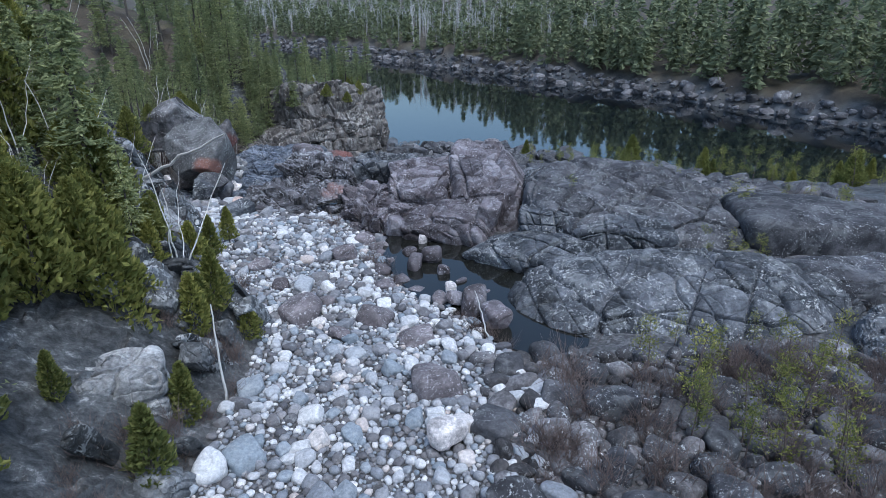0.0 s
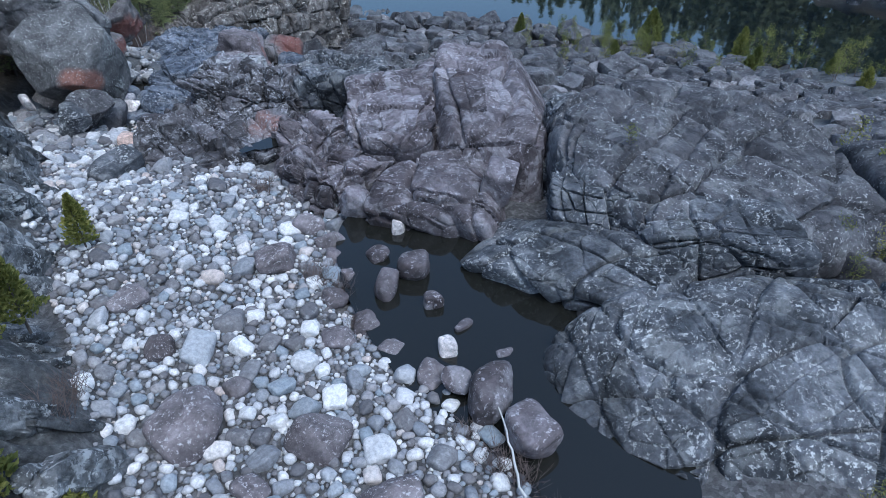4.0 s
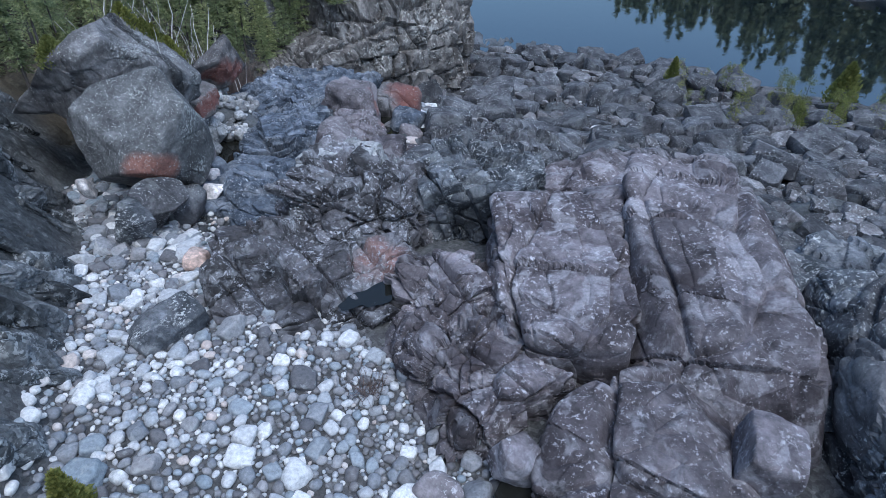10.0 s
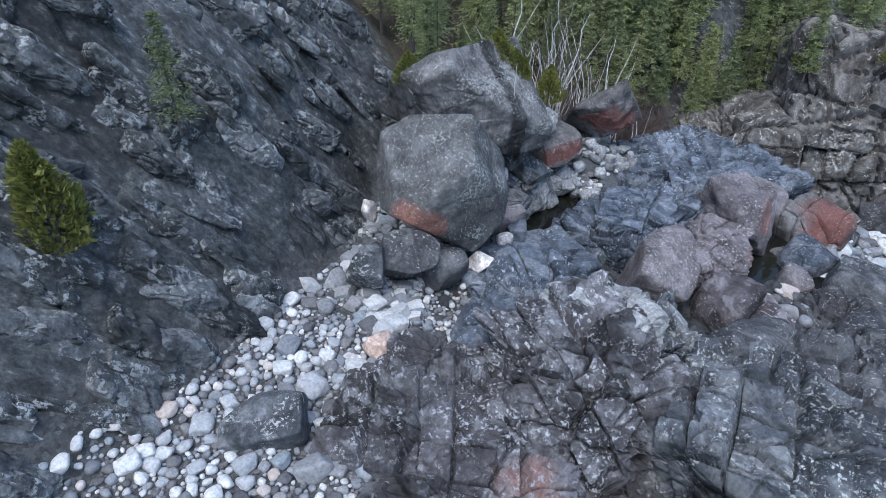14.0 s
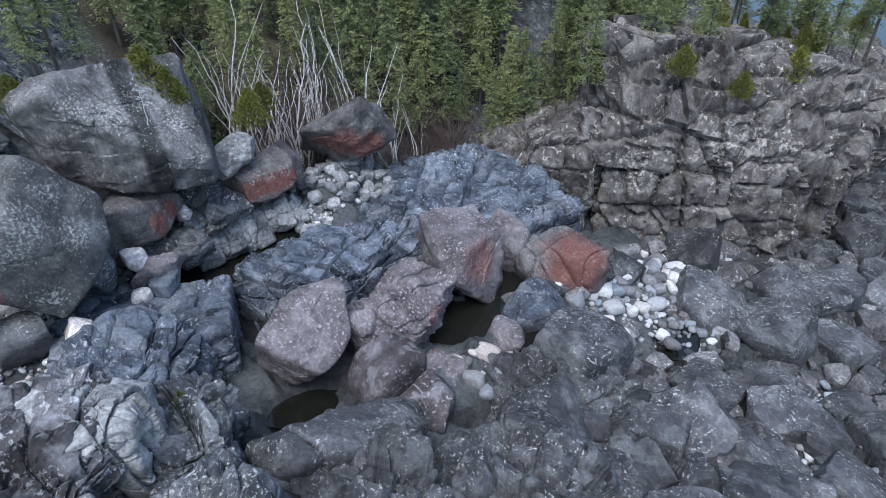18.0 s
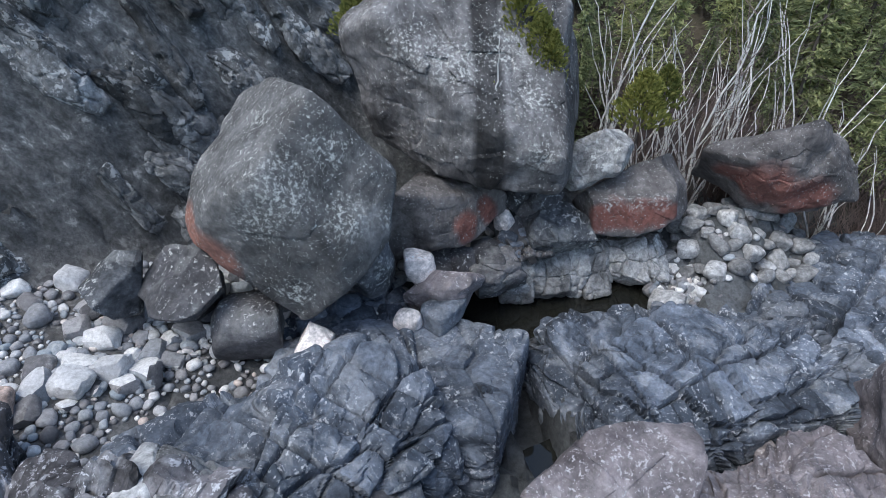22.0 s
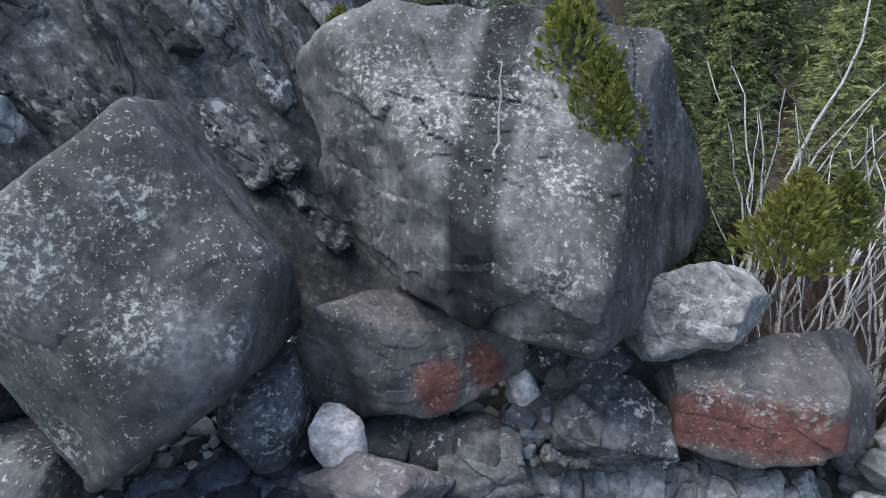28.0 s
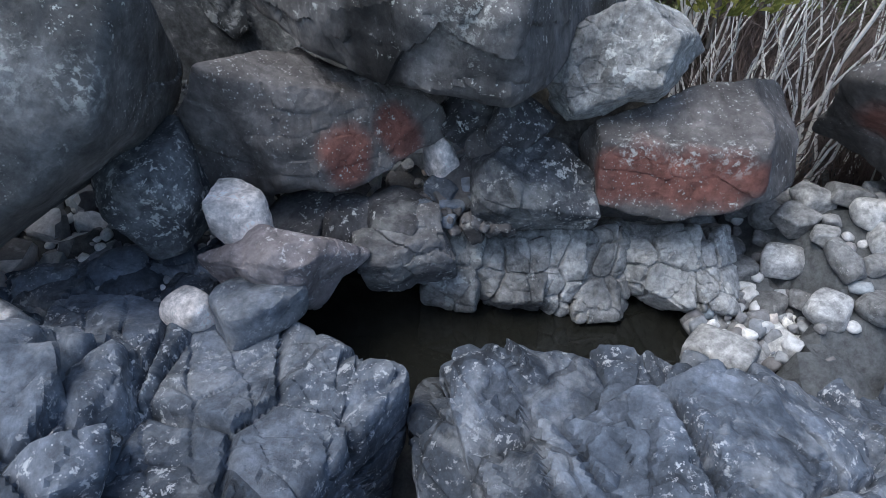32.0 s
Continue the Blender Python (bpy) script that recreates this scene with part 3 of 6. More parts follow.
# ---- ground ----
def axis(lo, hi, a, b, step, grow=1.12):
    core = list(np.arange(a, b + 0.01, step))
    s, x = step, a
    left = []
    while x > lo:
        s *= grow
        x -= s
        left.append(x)
    s, x = step, core[-1]
    right = []
    while x < hi:
        s *= grow
        x += s
        right.append(x)
    return np.array(left[::-1] + core + right)


gx, gy = axis(-1800, 1800, -27, 14, 0.17, 1.07), axis(-600, 2400, 8, 72, 0.17, 1.07)
GX, GY = np.meshgrid(gx, gy)
px, py = GX.ravel(), GY.ravel()
pz = land(px, py)
wall = smooth(-0.2, 1.2, foot(py) - px)
far_side = smooth(-2, 2, shore_far(px, py))
near = smooth(140, 60, np.abs(py - 40)) * smooth(90, 50, np.abs(px))
pz = pz + near * 0.1 * fbm(flat3(px, py) * 0.8, 4, 2)
along, across = 0.66 * py - 0.75 * pz, 0.75 * py + 0.66 * pz
beds = smooth(36, 44, py) * (1 - wall)
close = near > 0.02
band = np.stack([along, across, px * 0.8], -1)[close]
flat = np.stack([px, py, pz * 0.6], -1)[close]


def on_ground(p, gap, seed, deg, long, depth):
    out = np.zeros(len(px))
    stand, seam = fracture(p, gap, seed, deg, long)
    out[close] = stand - depth * seam
    return out


pz = pz + near * wall * (0.75 * on_ground(band, 1.3, 70, 0, 3.4, 0.3) + 0.3 * on_ground(band, 0.5, 75, 0, 2.6, 0.3))
pz = pz + near * beds * (0.85 * on_ground(flat, 1.4, 80, 35, 1.8, 0.35) + 0.3 * on_ground(flat, 0.6, 85, 35, 1.6, 0.4))
pz = pz + far_side * 1.2 * fbm(flat3(px, py) * 0.12, 4, 3)
for hx, hy, ha, hb, deg, bottom in ((-17.75, 47.4, 1.35, 2.75, 10, 4.7), (-14.6, 46.55, 2.2, 0.4, 8, 4.4), (-10.3, 52.7, 0.9, 1.6, -15, 4.2), (-10.2, 46.4, 0.7, 1.0, 0, 4.4), (-6.75, 35.0, 0.5, 1.1, -48, 7.6)):
    c, sn = math.cos(radians(deg)), math.sin(radians(deg))
    u, v = ((px - hx) * c + (py - hy) * sn) / ha, (-(px - hx) * sn + (py - hy) * c) / hb
    pit = smooth(1.35, 0.9, np.hypot(u, v))
    pz = pz * (1 - pit) + np.minimum(pz, bottom) * pit
nx, ny = len(gx), len(gy)
idx = np.arange(nx * ny).reshape(ny, nx)
quads = np.stack([idx[:-1, :-1], idx[:-1, 1:], idx[1:, 1:], idx[1:, :-1]], -1).reshape(-1, 4)
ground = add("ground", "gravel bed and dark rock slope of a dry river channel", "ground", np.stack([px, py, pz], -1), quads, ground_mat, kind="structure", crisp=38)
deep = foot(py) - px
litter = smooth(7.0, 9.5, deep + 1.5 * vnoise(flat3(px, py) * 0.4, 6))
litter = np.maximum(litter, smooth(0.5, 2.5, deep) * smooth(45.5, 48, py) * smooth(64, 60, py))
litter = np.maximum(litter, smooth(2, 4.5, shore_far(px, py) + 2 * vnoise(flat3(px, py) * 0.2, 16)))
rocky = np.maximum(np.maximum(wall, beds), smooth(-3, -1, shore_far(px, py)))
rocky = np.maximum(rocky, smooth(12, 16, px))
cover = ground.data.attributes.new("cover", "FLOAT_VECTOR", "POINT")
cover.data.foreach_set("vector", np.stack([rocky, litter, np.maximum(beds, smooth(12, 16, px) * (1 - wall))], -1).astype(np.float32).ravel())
river = add("water", "still dark river reflecting the sky and woods", "river", np.array([(-1800, 20, 0.0), (1800, -1500, 0.0), (1800, 2400, 0.0), (-1800, 2400, 0.0)]), [[0, 1, 2, 3]], water_mat, kind="structure")


def ground_z(x, y):
    """Height of the ground sheet, between its own grid points."""
    i = int(np.clip(np.searchsorted(gx, x) - 1, 0, nx - 2))
    j = int(np.clip(np.searchsorted(gy, y) - 1, 0, ny - 2))
    fx, fy = (x - gx[i]) / (gx[i + 1] - gx[i]), (y - gy[j]) / (gy[j + 1] - gy[j])
    z = pz.reshape(ny, nx)
    return float((z[j, i] * (1 - fx) + z[j, i + 1] * fx) * (1 - fy) + (z[j + 1, i] * (1 - fx) + z[j + 1, i + 1] * fx) * fy)


def pool(label, x, y, z, a, b, deg, uneven=0.0):
    k = np.arange(48) / 48 * 2 * np.pi
    r = 1 + uneven * (np.sin(3 * k + 1) + 0.6 * np.sin(5 * k + 2) + 0.4 * np.sin(9 * k))
    co = np.stack([a * r * np.cos(k), b * r * np.sin(k), 0 * k], -1)
    me = bpy.data.meshes.new("pool_water")
    me.from_pydata([tuple(c) for c in co], [], [list(range(48))])
    me.materials.append(pool_mat)
    ob = new("pool_water", me)
    ob.matrix_world = pose(x, y, z, 0, 0, deg)
    return tagged(ob, label, "water", kind="structure")


pool("dark still pool between cobbles and bedrock", 0.9, 24.0, 8.2, 2.7, 6.9, 29)
pool("black narrow pool below the ledge", -17.8, 48.1, 5.32, 1.7, 4.3, 8)
pool("black water in a pothole between boulders", -11.0, 50.8, 4.75, 3.2, 6.0, -10)
pool("small dark pool in a hollow beside the pink-stained rock", -6.75, 35.0, 8.28, 0.42, 1.0, -48, 0.16)
pool("small bright pool in the gully", -6.4, 60.3, ground_z(-6.4, 60.3) + 0.22, 0.8, 1.1, 20)


# ---- bedrock outcrops ----
def rock(name, label, mat, at, size, seed, level=5, turn=(0, 0, 0), group="", category="rock", **kw):
    co, fa = rock_shape(size, level, seed, turn=turn, **kw)
    return add(name, label, category, co, fa, mat, at, group, crisp=34)


def outcrop(label, mat, at, size, yaw, seed, level=7, tilt=(0, 0), **kw):
    """Bedrock whose blocks between the joints are parts of their own."""
    co, fa = rock_shape(size, level, seed, turn=(tilt[0], tilt[1], yaw), buried=True, **kw)
    root = tagged(new("outcrop"), label, "outcrop", "bedrock outcrops")
    root.location = at
    of = BLOCK_OF[seed][fa[:, 0]]
    ids, counts = np.unique(of, return_counts=True)
    rank = {k: i for i, k in enumerate(ids[np.argsort(counts)])}
    small = len(ids) - int((counts > 0.006 * len(fa)).sum())
    of = np.array([rank[k] for k in ids])[np.searchsorted(ids, of)]
    for _ in range(25):
        weak = of < small
        if not weak.any():
            break
        at_vertex = np.full(len(co), -1)
        np.maximum.at(at_vertex, fa[~weak].ravel(), np.repeat(of[~weak], 3))
        of = np.where(weak, np.maximum(of, at_vertex[fa].max(1)), of)
    for tidy in (True, False):
        pieces = np.arange(len(fa))
        key = fa * (of.max() + 1) + of[:, None]
        key = np.unique(key, return_inverse=True)[1].reshape(-1, 3)
        for _ in range(60):
            low = np.full(key.max() + 1, len(fa))
            np.minimum.at(low, key.ravel(), np.repeat(pieces, 3))
            step = np.minimum(np.minimum(low[key[:, 0]], low[key[:, 1]]), low[key[:, 2]])
            step = step[step]
            step = step[step]
            if (step == pieces).all():
                break
            pieces = step
        ids, of, counts = np.unique(pieces, return_inverse=True, return_counts=True)
        if tidy:
            of = np.where(counts[of] > 0.004 * len(fa), of, -1)
            for _ in range(25):
                weak = of < 0
                if not weak.any():
                    break
                at_vertex = np.full(len(co), -1)
                np.maximum.at(at_vertex, fa[~weak].ravel(), np.repeat(of[~weak], 3))
                of = np.where(weak, np.maximum(np.maximum(at_vertex[fa[:, 0]], at_vertex[fa[:, 1]]), at_vertex[fa[:, 2]]), of)
            of = of - of.min()
    for k in np.unique(of):
        part_f = fa[of == k]
        used = np.unique(part_f)
        order = np.zeros(len(co), int)
        order[used] = np.arange(len(used))
        ob = new("block", mesh_of("block", co[used], order[part_f], mat, crisp=34))
        ob.parent = root
    return root


# the purple-brown slabs above the pool
outcrop("smooth brown bedrock lobe dipping into the pool", rock_brown, (0.35, 30.5, 7.35), (2.3, 2.2, 1.95), -18, 101, sharp=16, extra=5, tilt=(8, -3), joints=((8, 2.3, 0.2), (80, 2.6, 0.08)), steps=0.12, rough=0.025, broken=((20, 2.8, 0.16),))
outcrop("broad brown bedrock slab split by straight joints", rock_brown, (2.2, 35.4, 7.75), (2.5, 5.0, 2.6), -12, 102, sharp=18, extra=4, tilt=(9, -3), joints=((3, 6.0, 0.1), (86, 2.1, 0.22)), steps=0.16, rough=0.025, broken=((80, 3.2, 0.2),))
outcrop("brown bedrock slab beside a deep straight crack", rock_brown, (-1.8, 37.0, 7.6), (2.2, 4.6, 2.35), -3, 103, sharp=18, extra=4, tilt=(3, -3), joints=((12, 2.2, 0.25), (78, 2.6, 0.2)), steps=0.3, rough=0.03, broken=((75, 2.4, 0.35),))
outcrop("low rounded bedrock back behind the slabs", rock_brown, (0.6, 42.6, 6.0), (5.0, 3.2, 2.5), 5, 104, 6, sharp=16, joints=((60, 2.6, 0.3), (-30, 2.4, 0.3)), steps=0.5, rough=0.05, broken=((60, 1.6, 0.5),))
outcrop("jumbled brown rock ribs beside the cobbles", rock_brown, (-3.9, 32.9, 7.4), (1.7, 2.3, 1.6), 30, 105, sharp=16, joints=((20, 0.9, 0.35), (110, 1.6, 0.2)), steps=0.5, rough=0.06, broken=((30, 0.9, 0.5),))
outcrop("brown ribbed rock between the slabs and the ledge", rock_brown, (-4.9, 35.6, 7.4), (1.4, 1.9, 1.75), 20, 134, sharp=16, joints=((15, 0.9, 0.3), (100, 1.3, 0.25)), steps=0.45, rough=0.05, broken=((20, 0.9, 0.4),))
outcrop("low foliated rock ledge at the edge of the cobbles", rock_rough, (-8.6, 35.9, 6.95), (3.3, 2.9, 1.75), 18, 106, sharp=12, joints=((25, 1.1, 0.25), (115, 1.5, 0.25)), steps=0.4, strata=((120, 0.9, 0.03),), rough=0.06, broken=((25, 1.1, 0.55),))
outcrop("rugged foliated rock hump with deep hollows", rock_rough, (-8.2, 39.7, 7.6), (2.5, 2.2, 2.15), -20, 107, sharp=12, joints=((10, 1.2, 0.3), (95, 1.1, 0.3)), steps=0.5, strata=((70, 0.8, 0.03),), rough=0.06, broken=((60, 1.1, 0.7),))
outcrop("jointed grey rock steps", rock_grey, (-4.6, 41.6, 7.2), (2.3, 2.8, 2.0), 15, 108, sharp=16, joints=((10, 1.0, 0.3), (100, 1.3, 0.3)), steps=0.5, rough=0.05, broken=((10, 1.1, 0.5),))
outcrop("blue-grey rock apron beside the cobble channel", rock_blue, (-11.9, 41.5, 6.0), (2.0, 3.5, 1.8), 28, 109, sharp=12, joints=((35, 1.3, 0.2), (120, 1.6, 0.2)), steps=0.3, strata=((130, 0.8, 0.02),), rough=0.05, broken=((120, 1.2, 0.4),))
outcrop("pale rock block speckled with dark lichen", rock_pale, (-9.3, 41.4, 7.9), (1.4, 1.3, 1.75), -15, 110, sharp=12, joints=((5, 1.6, 0.15), (80, 1.5, 0.2)), steps=0.3, rough=0.04, broken=((10, 1.4, 0.3),))

# ledges of the dark slope: slabs along its steep bedding
slope = tagged(new("rock_slope"), "dark steeply bedded rock slope with pale flecked ledges", "rock slope")
wrng = np.random.RandomState(90)
along_v, thick_v = np.array((0.05, 0.65, -0.757)), np.array((0.0, 0.757, 0.65))
out_v = np.cross(along_v, thick_v)
slab_meshes = []
for k in range(18):
    co, fa = rock_shape((wrng.uniform(0.5, 1.7), wrng.uniform(0.14, 0.5), wrng.uniform(0.3, 0.6)), 5, 900 + k, sharp=16, rough=0.05, broken=((30, 0.6, 0.06),))
    slab_meshes.append(mesh_of("slab", co[:, :1] * along_v + co[:, 1:2] * thick_v + co[:, 2:] * out_v, fa, rock_wall, crisp=34))
for k in range(200):
    y = wrng.uniform(25, 46.5)
    d = 0.3 + wrng.uniform(0, 1) ** 1.3 * (8.5 if y > 27 else 4.0)
    x = float(foot(y)) - d
    if y > 41 and d < 2.2:
        continue
    ob = new("slab", slab_meshes[wrng.randint(18)])
    ob.rotation_euler = [radians(wrng.uniform(-9, 9)) for _ in range(3)]
    ob.scale = wrng.uniform(0.8, 1.25, 3)
    ob.location = (x, y, ground_z(x, y) - 0.2)
    ob.parent = slope

for k in range(70):
    y = wrng.uniform(11, 25.5)
    x = float(foot(y)) - 0.3 - wrng.uniform(0, 1) ** 1.2 * 4.5
    if abs(x + 8.8) < 2.2 and abs(y - 13.5) < 2.2:
        continue
    ob = new("slab", slab_meshes[wrng.randint(18)])
    ob.rotation_euler = [radians(wrng.uniform(-9, 9)) for _ in range(3)]
    ob.scale = wrng.uniform(0.7, 1.1, 3)
    ob.location = (x, y, ground_z(x, y) - 0.26)
    ob.parent = slope

# slabs on the far side of the pool
outcrop("long cracked slab along the edge of the pool", rock_grey, (4.1, 26.2, 7.75), (3.3, 1.65, 1.75), -34, 111, sharp=16, tilt=(14, -3), joints=((75, 1.5, 0.14),), steps=0.1, rough=0.025, broken=((60, 2.2, 0.1),))
outcrop("wide domed slab crossed by fine straight cracks", rock_grey, (10.4, 21.1, 7.3), (8.4, 3.9, 3.1), 5, 112, 8, sharp=3.8, tilt=(3, -4), joints=((50, 1.9, 0.14), (-40, 2.2, 0.14), (5, 2.0, 0.1)), steps=0.1, rough=0.012, width=0.07, broken=((-10, 1.8, 0.12),))
outcrop("pale blocky rock with open joints", rock_grey, (4.9, 28.1, 8.55), (1.5, 1.2, 1.55), -15, 113, sharp=16, joints=((0, 0.9, 0.2), (80, 1.1, 0.2)), steps=0.2, rough=0.02, broken=((0, 1.1, 0.25),))
outcrop("smooth dark dome of bedrock", rock_dark, (9.0, 30.6, 7.85), (5.0, 5.2, 3.2), 10, 114, 7, sharp=6, extra=5, joints=((25, 3.0, 0.1), (-50, 3.2, 0.1)), steps=0.12, rough=0.025, broken=((30, 2.0, 0.16),))
outcrop("jointed rock flank beside the dome", rock_grey, (5.6, 32.3, 8.1), (1.7, 3.0, 2.3), -5, 115, 7, sharp=16, joints=((15, 1.6, 0.18), (95, 1.9, 0.18)), steps=0.2, rough=0.03, broken=((15, 1.3, 0.4),))
outcrop("cracked rock apron below the dome", rock_grey, (7.6, 26.4, 8.0), (2.5, 1.7, 2.0), -12, 116, 7, sharp=16, joints=((5, 1.3, 0.15), (85, 1.5, 0.15)), steps=0.2, rough=0.025, broken=((0, 1.2, 0.3),))
outcrop("low grey rock shelf behind the dome", rock_grey, (8.6, 37.8, 6.2), (4.4, 2.8, 2.4), 20, 117, 6, sharp=5, joints=((25, 2.0, 0.2), (-50, 2.2, 0.2)), steps=0.3, rough=0.04, broken=((30, 1.5, 0.5),))
outcrop("dark rounded whaleback of bedrock", rock_dark, (20.5, 28.6, 7.0), (6.5, 3.4, 3.0), -10, 118, 6, sharp=12, joints=((25, 3.0, 0.1),), steps=0.1, rough=0.02)
outcrop("low pale rock shelf among saplings", rock_grey, (17.2, 17.2, 7.9), (4.6, 3.2, 1.9), 8, 119, 6, sharp=5, joints=((80, 1.5, 0.1), (0, 1.0, 0.12)), steps=0.25, rough=0.03, broken=((0, 1.6, 0.25),))
outcrop("flat rock shelf beside the saplings", rock_dark, (17.5, 22.8, 8.0), (5.5, 2.0, 1.7), 4, 120, 6, sharp=12, joints=((80, 2.0, 0.1), (0, 1.2, 0.12)), steps=0.2, rough=0.03)

# blue bedrock arch round the black pool
outcrop("blue-grey bedrock slab ending at a notch", rock_blue, (-14.55, 43.75, 5.15), (1.75, 2.45, 1.65), -19, 121, sharp=20, extra=2, tilt=(0, -7), joints=((30, 2.0, 0.1), (110, 2.2, 0.1)), steps=0.1, rough=0.03, broken=((30, 1.3, 0.14),))
outcrop("blue-grey slab beside the narrow fissure", rock_blue, (-15.2, 47.75, 5.0), (1.5, 0.95, 1.15), 12, 133, 6, sharp=16, joints=((20, 1.2, 0.1), (100, 1.1, 0.1)), steps=0.1, rough=0.03, broken=((20, 1.0, 0.12),))
outcrop("blue-grey fissured bedrock back beside the black pool", rock_blue, (-14.75, 50.6, 4.95), (2.3, 3.4, 1.75), 10, 122, sharp=16, extra=4, joints=((20, 1.5, 0.2), (95, 1.6, 0.2)), steps=0.3, strata=((75, 0.9, 0.03),), rough=0.05, broken=((20, 1.0, 0.45),))
outcrop("pale purple bedrock arch with curved fissures", rock_blue, (-16.7, 57.3, 3.95), (4.1, 4.4, 2.1), -18, 123, sharp=14, extra=5, joints=((60, 1.4, 0.22), (-30, 2.6, 0.2)), steps=0.35, strata=((40, 1.0, 0.05),), rough=0.04, broken=((60, 1.2, 0.45),))
ledge = tagged(new("outcrop"), "pale blue-grey rock ledge of broken blocks above the black pool", "outcrop", "bedrock outcrops")
lrng = np.random.RandomState(124)
ly = 46.45
while ly < 50.7:
    half = lrng.uniform(0.3, 0.75)
    ly += half
    co, fa = rock_shape((lrng.uniform(0.62, 0.76), half * 1.35, lrng.uniform(0.62, 0.8)), 6, 1240 + int(ly * 10), sharp=20, rough=0.04, broken=((20, 0.55, 0.07),), turn=(lrng.uniform(-5, 5), lrng.uniform(-42, -26), lrng.uniform(-7, 7)))
    ob = new("block", mesh_of("block", co, fa, rock_pale, crisp=34))
    ob.location = (-18.65 - 0.13 * (ly - 48.5) + lrng.uniform(-0.07, 0.07), ly, 5.82 + lrng.uniform(-0.08, 0.08))
    ob.parent = ledge
    ly += half
outcrop("bluish rock shelf under the great boulder", rock_blue, (-16.3, 42.6, 5.4), (1.3, 1.9, 1.1), 15, 125, 6, sharp=12, joints=((10, 0.8, 0.12), (90, 0.9, 0.12)), steps=0.3, rough=0.05, broken=((10, 0.8, 0.35),))
outcrop("dark rock steps running down to the talus", rock_dark, (-6.3, 52.8, 3.3), (2.2, 2.6, 2.0), -25, 126, 6, sharp=12, joints=((20, 1.0, 0.3), (110, 1.4, 0.3)), steps=0.5, rough=0.05, broken=((20, 1.2, 0.6),))
outcrop("long smooth rock bar sloping towards the gully", rock_dark, (-7.1, 46.1, 6.55), (0.85, 2.2, 0.95), 3, 127, 6, sharp=12, tilt=(-22, 0), rough=0.04, joints=((90, 2.5, 0.1),), steps=0.1)
outcrop("dark jointed bedrock beside the rock bar", rock_dark, (-3.2, 48.4, 5.2), (2.6, 3.2, 1.9), 15, 128, 6, sharp=12, joints=((10, 1.2, 0.3), (100, 1.1, 0.3)), steps=0.5, rough=0.05, broken=((10, 1.2, 0.6),))
outcrop("fractured grey rock field beside the rough hump", rock_grey, (-9.0, 43.3, 6.6), (2.2, 1.15, 1.65), -10, 129, sharp=16, joints=((15, 0.8, 0.25), (100, 0.9, 0.25)), steps=0.45, rough=0.06, broken=((15, 0.8, 0.5),))
outcrop("dark jointed ledge below the brown slabs", rock_dark, (-4.9, 45.6, 6.2), (2.4, 1.9, 1.6), 20, 130, 6, sharp=12, joints=((15, 1.0, 0.25), (100, 0.9, 0.25)), steps=0.4, rough=0.06, broken=((15, 0.9, 0.5),))

# the headland
outcrop("blocky brown cliff with white streaks above the river", rock_cliff, (-14.4, 70.6, 2.9), (6.2, 5.2, 7.6), 45, 131, 7, sharp=24, tilt=(-9, 4), width=0.14, joints=((0, 2.3, 0.35), (90, 2.0, 0.35)), steps=0.5, rough=0.04, extra=6, broken=((0, 2.0, 0.8),))
outcrop("blocky brown cliff end dropping to the water", rock_cliff, (-12.3, 79.0, 1.6), (4.6, 6.4, 7.4), 8, 135, 7, sharp=24, width=0.14, joints=((0, 2.1, 0.3), (90, 2.3, 0.35)), steps=0.5, rough=0.04, extra=6, broken=((0, 2.2, 0.7),))
outcrop("brown cliff foot with ledges", rock_cliff, (-18.4, 64.2, 2.2), (3.2, 4.2, 4.6), 38, 132, 7, sharp=12, joints=((10, 1.6, 0.3), (95, 1.8, 0.3)), steps=0.7, strata=((20, 1.2, 0.1),), rough=0.05, broken=((95, 1.8, 0.4),))

# ---- the great boulders ----
rock("boulder", "huge grey boulder with white lichen and a red undercut", rock_boulder, (-17.2, 41.6, 9.2), (2.2, 2.1, 2.5), 141, 7, category="boulder", sharp=30, rough=0.022, facets=((25, 1.5, 0.06),),
     planes=((0.98, -0.18, -0.08, 2.21), (-0.49, 0.65, 0.58, 1.74), (-0.68, 0.67, 0.31, 1.62), (-0.22, 0.93, -0.28, 1.72), (0.09, 0.65, -0.76, 1.64), (0.11, -0.60, -0.79, 1.42), (0.15, -0.59, 0.80, 1.93), (0.40, -0.87, 0.30, 2.17), (-0.35, -0.93, 0.14, 1.76), (-0.90, -0.17, -0.40, 1.23), (-0.07, 0.10, -0.99, 1.7), (0.89, -0.43, -0.16, 2.10), (-0.84, 0.10, 0.54, 2.06), (0.71, 0.54, 0.44, 2.47), (0.75, 0.66, -0.00, 2.66)))
rock("boulder", "massive overhanging rock with dark water streaks and a lichened top", rock_cap, (-20.2, 45.6, 10.9), (2.4, 3.0, 2.3), 142, 7, category="boulder", sharp=30, rough=0.035, facets=((70, 1.0, 0.11),),
     planes=((0.94, -0.28, -0.19, 2.60), (-0.65, -0.03, 0.76, 1.17), (0.24, 0.96, 0.14, 2.50), (0.04, -0.97, -0.25, 2.61), (0.77, 0.16, 0.62, 2.10), (0.02, -0.21, -0.98, 1.86), (0.96, 0.16, -0.22, 3.68), (0.87, -0.22, 0.44, 3.66), (0.29, 0.73, -0.62, 3.55), (0.81, -0.57, -0.12, 2.25), (0.66, 0.21, 0.73, 1.80), (0.11, 0.18, -0.98, 2.75), (0.31, 0.59, 0.74, 3.19), (-0.02, -0.59, 0.81, 2.62)))
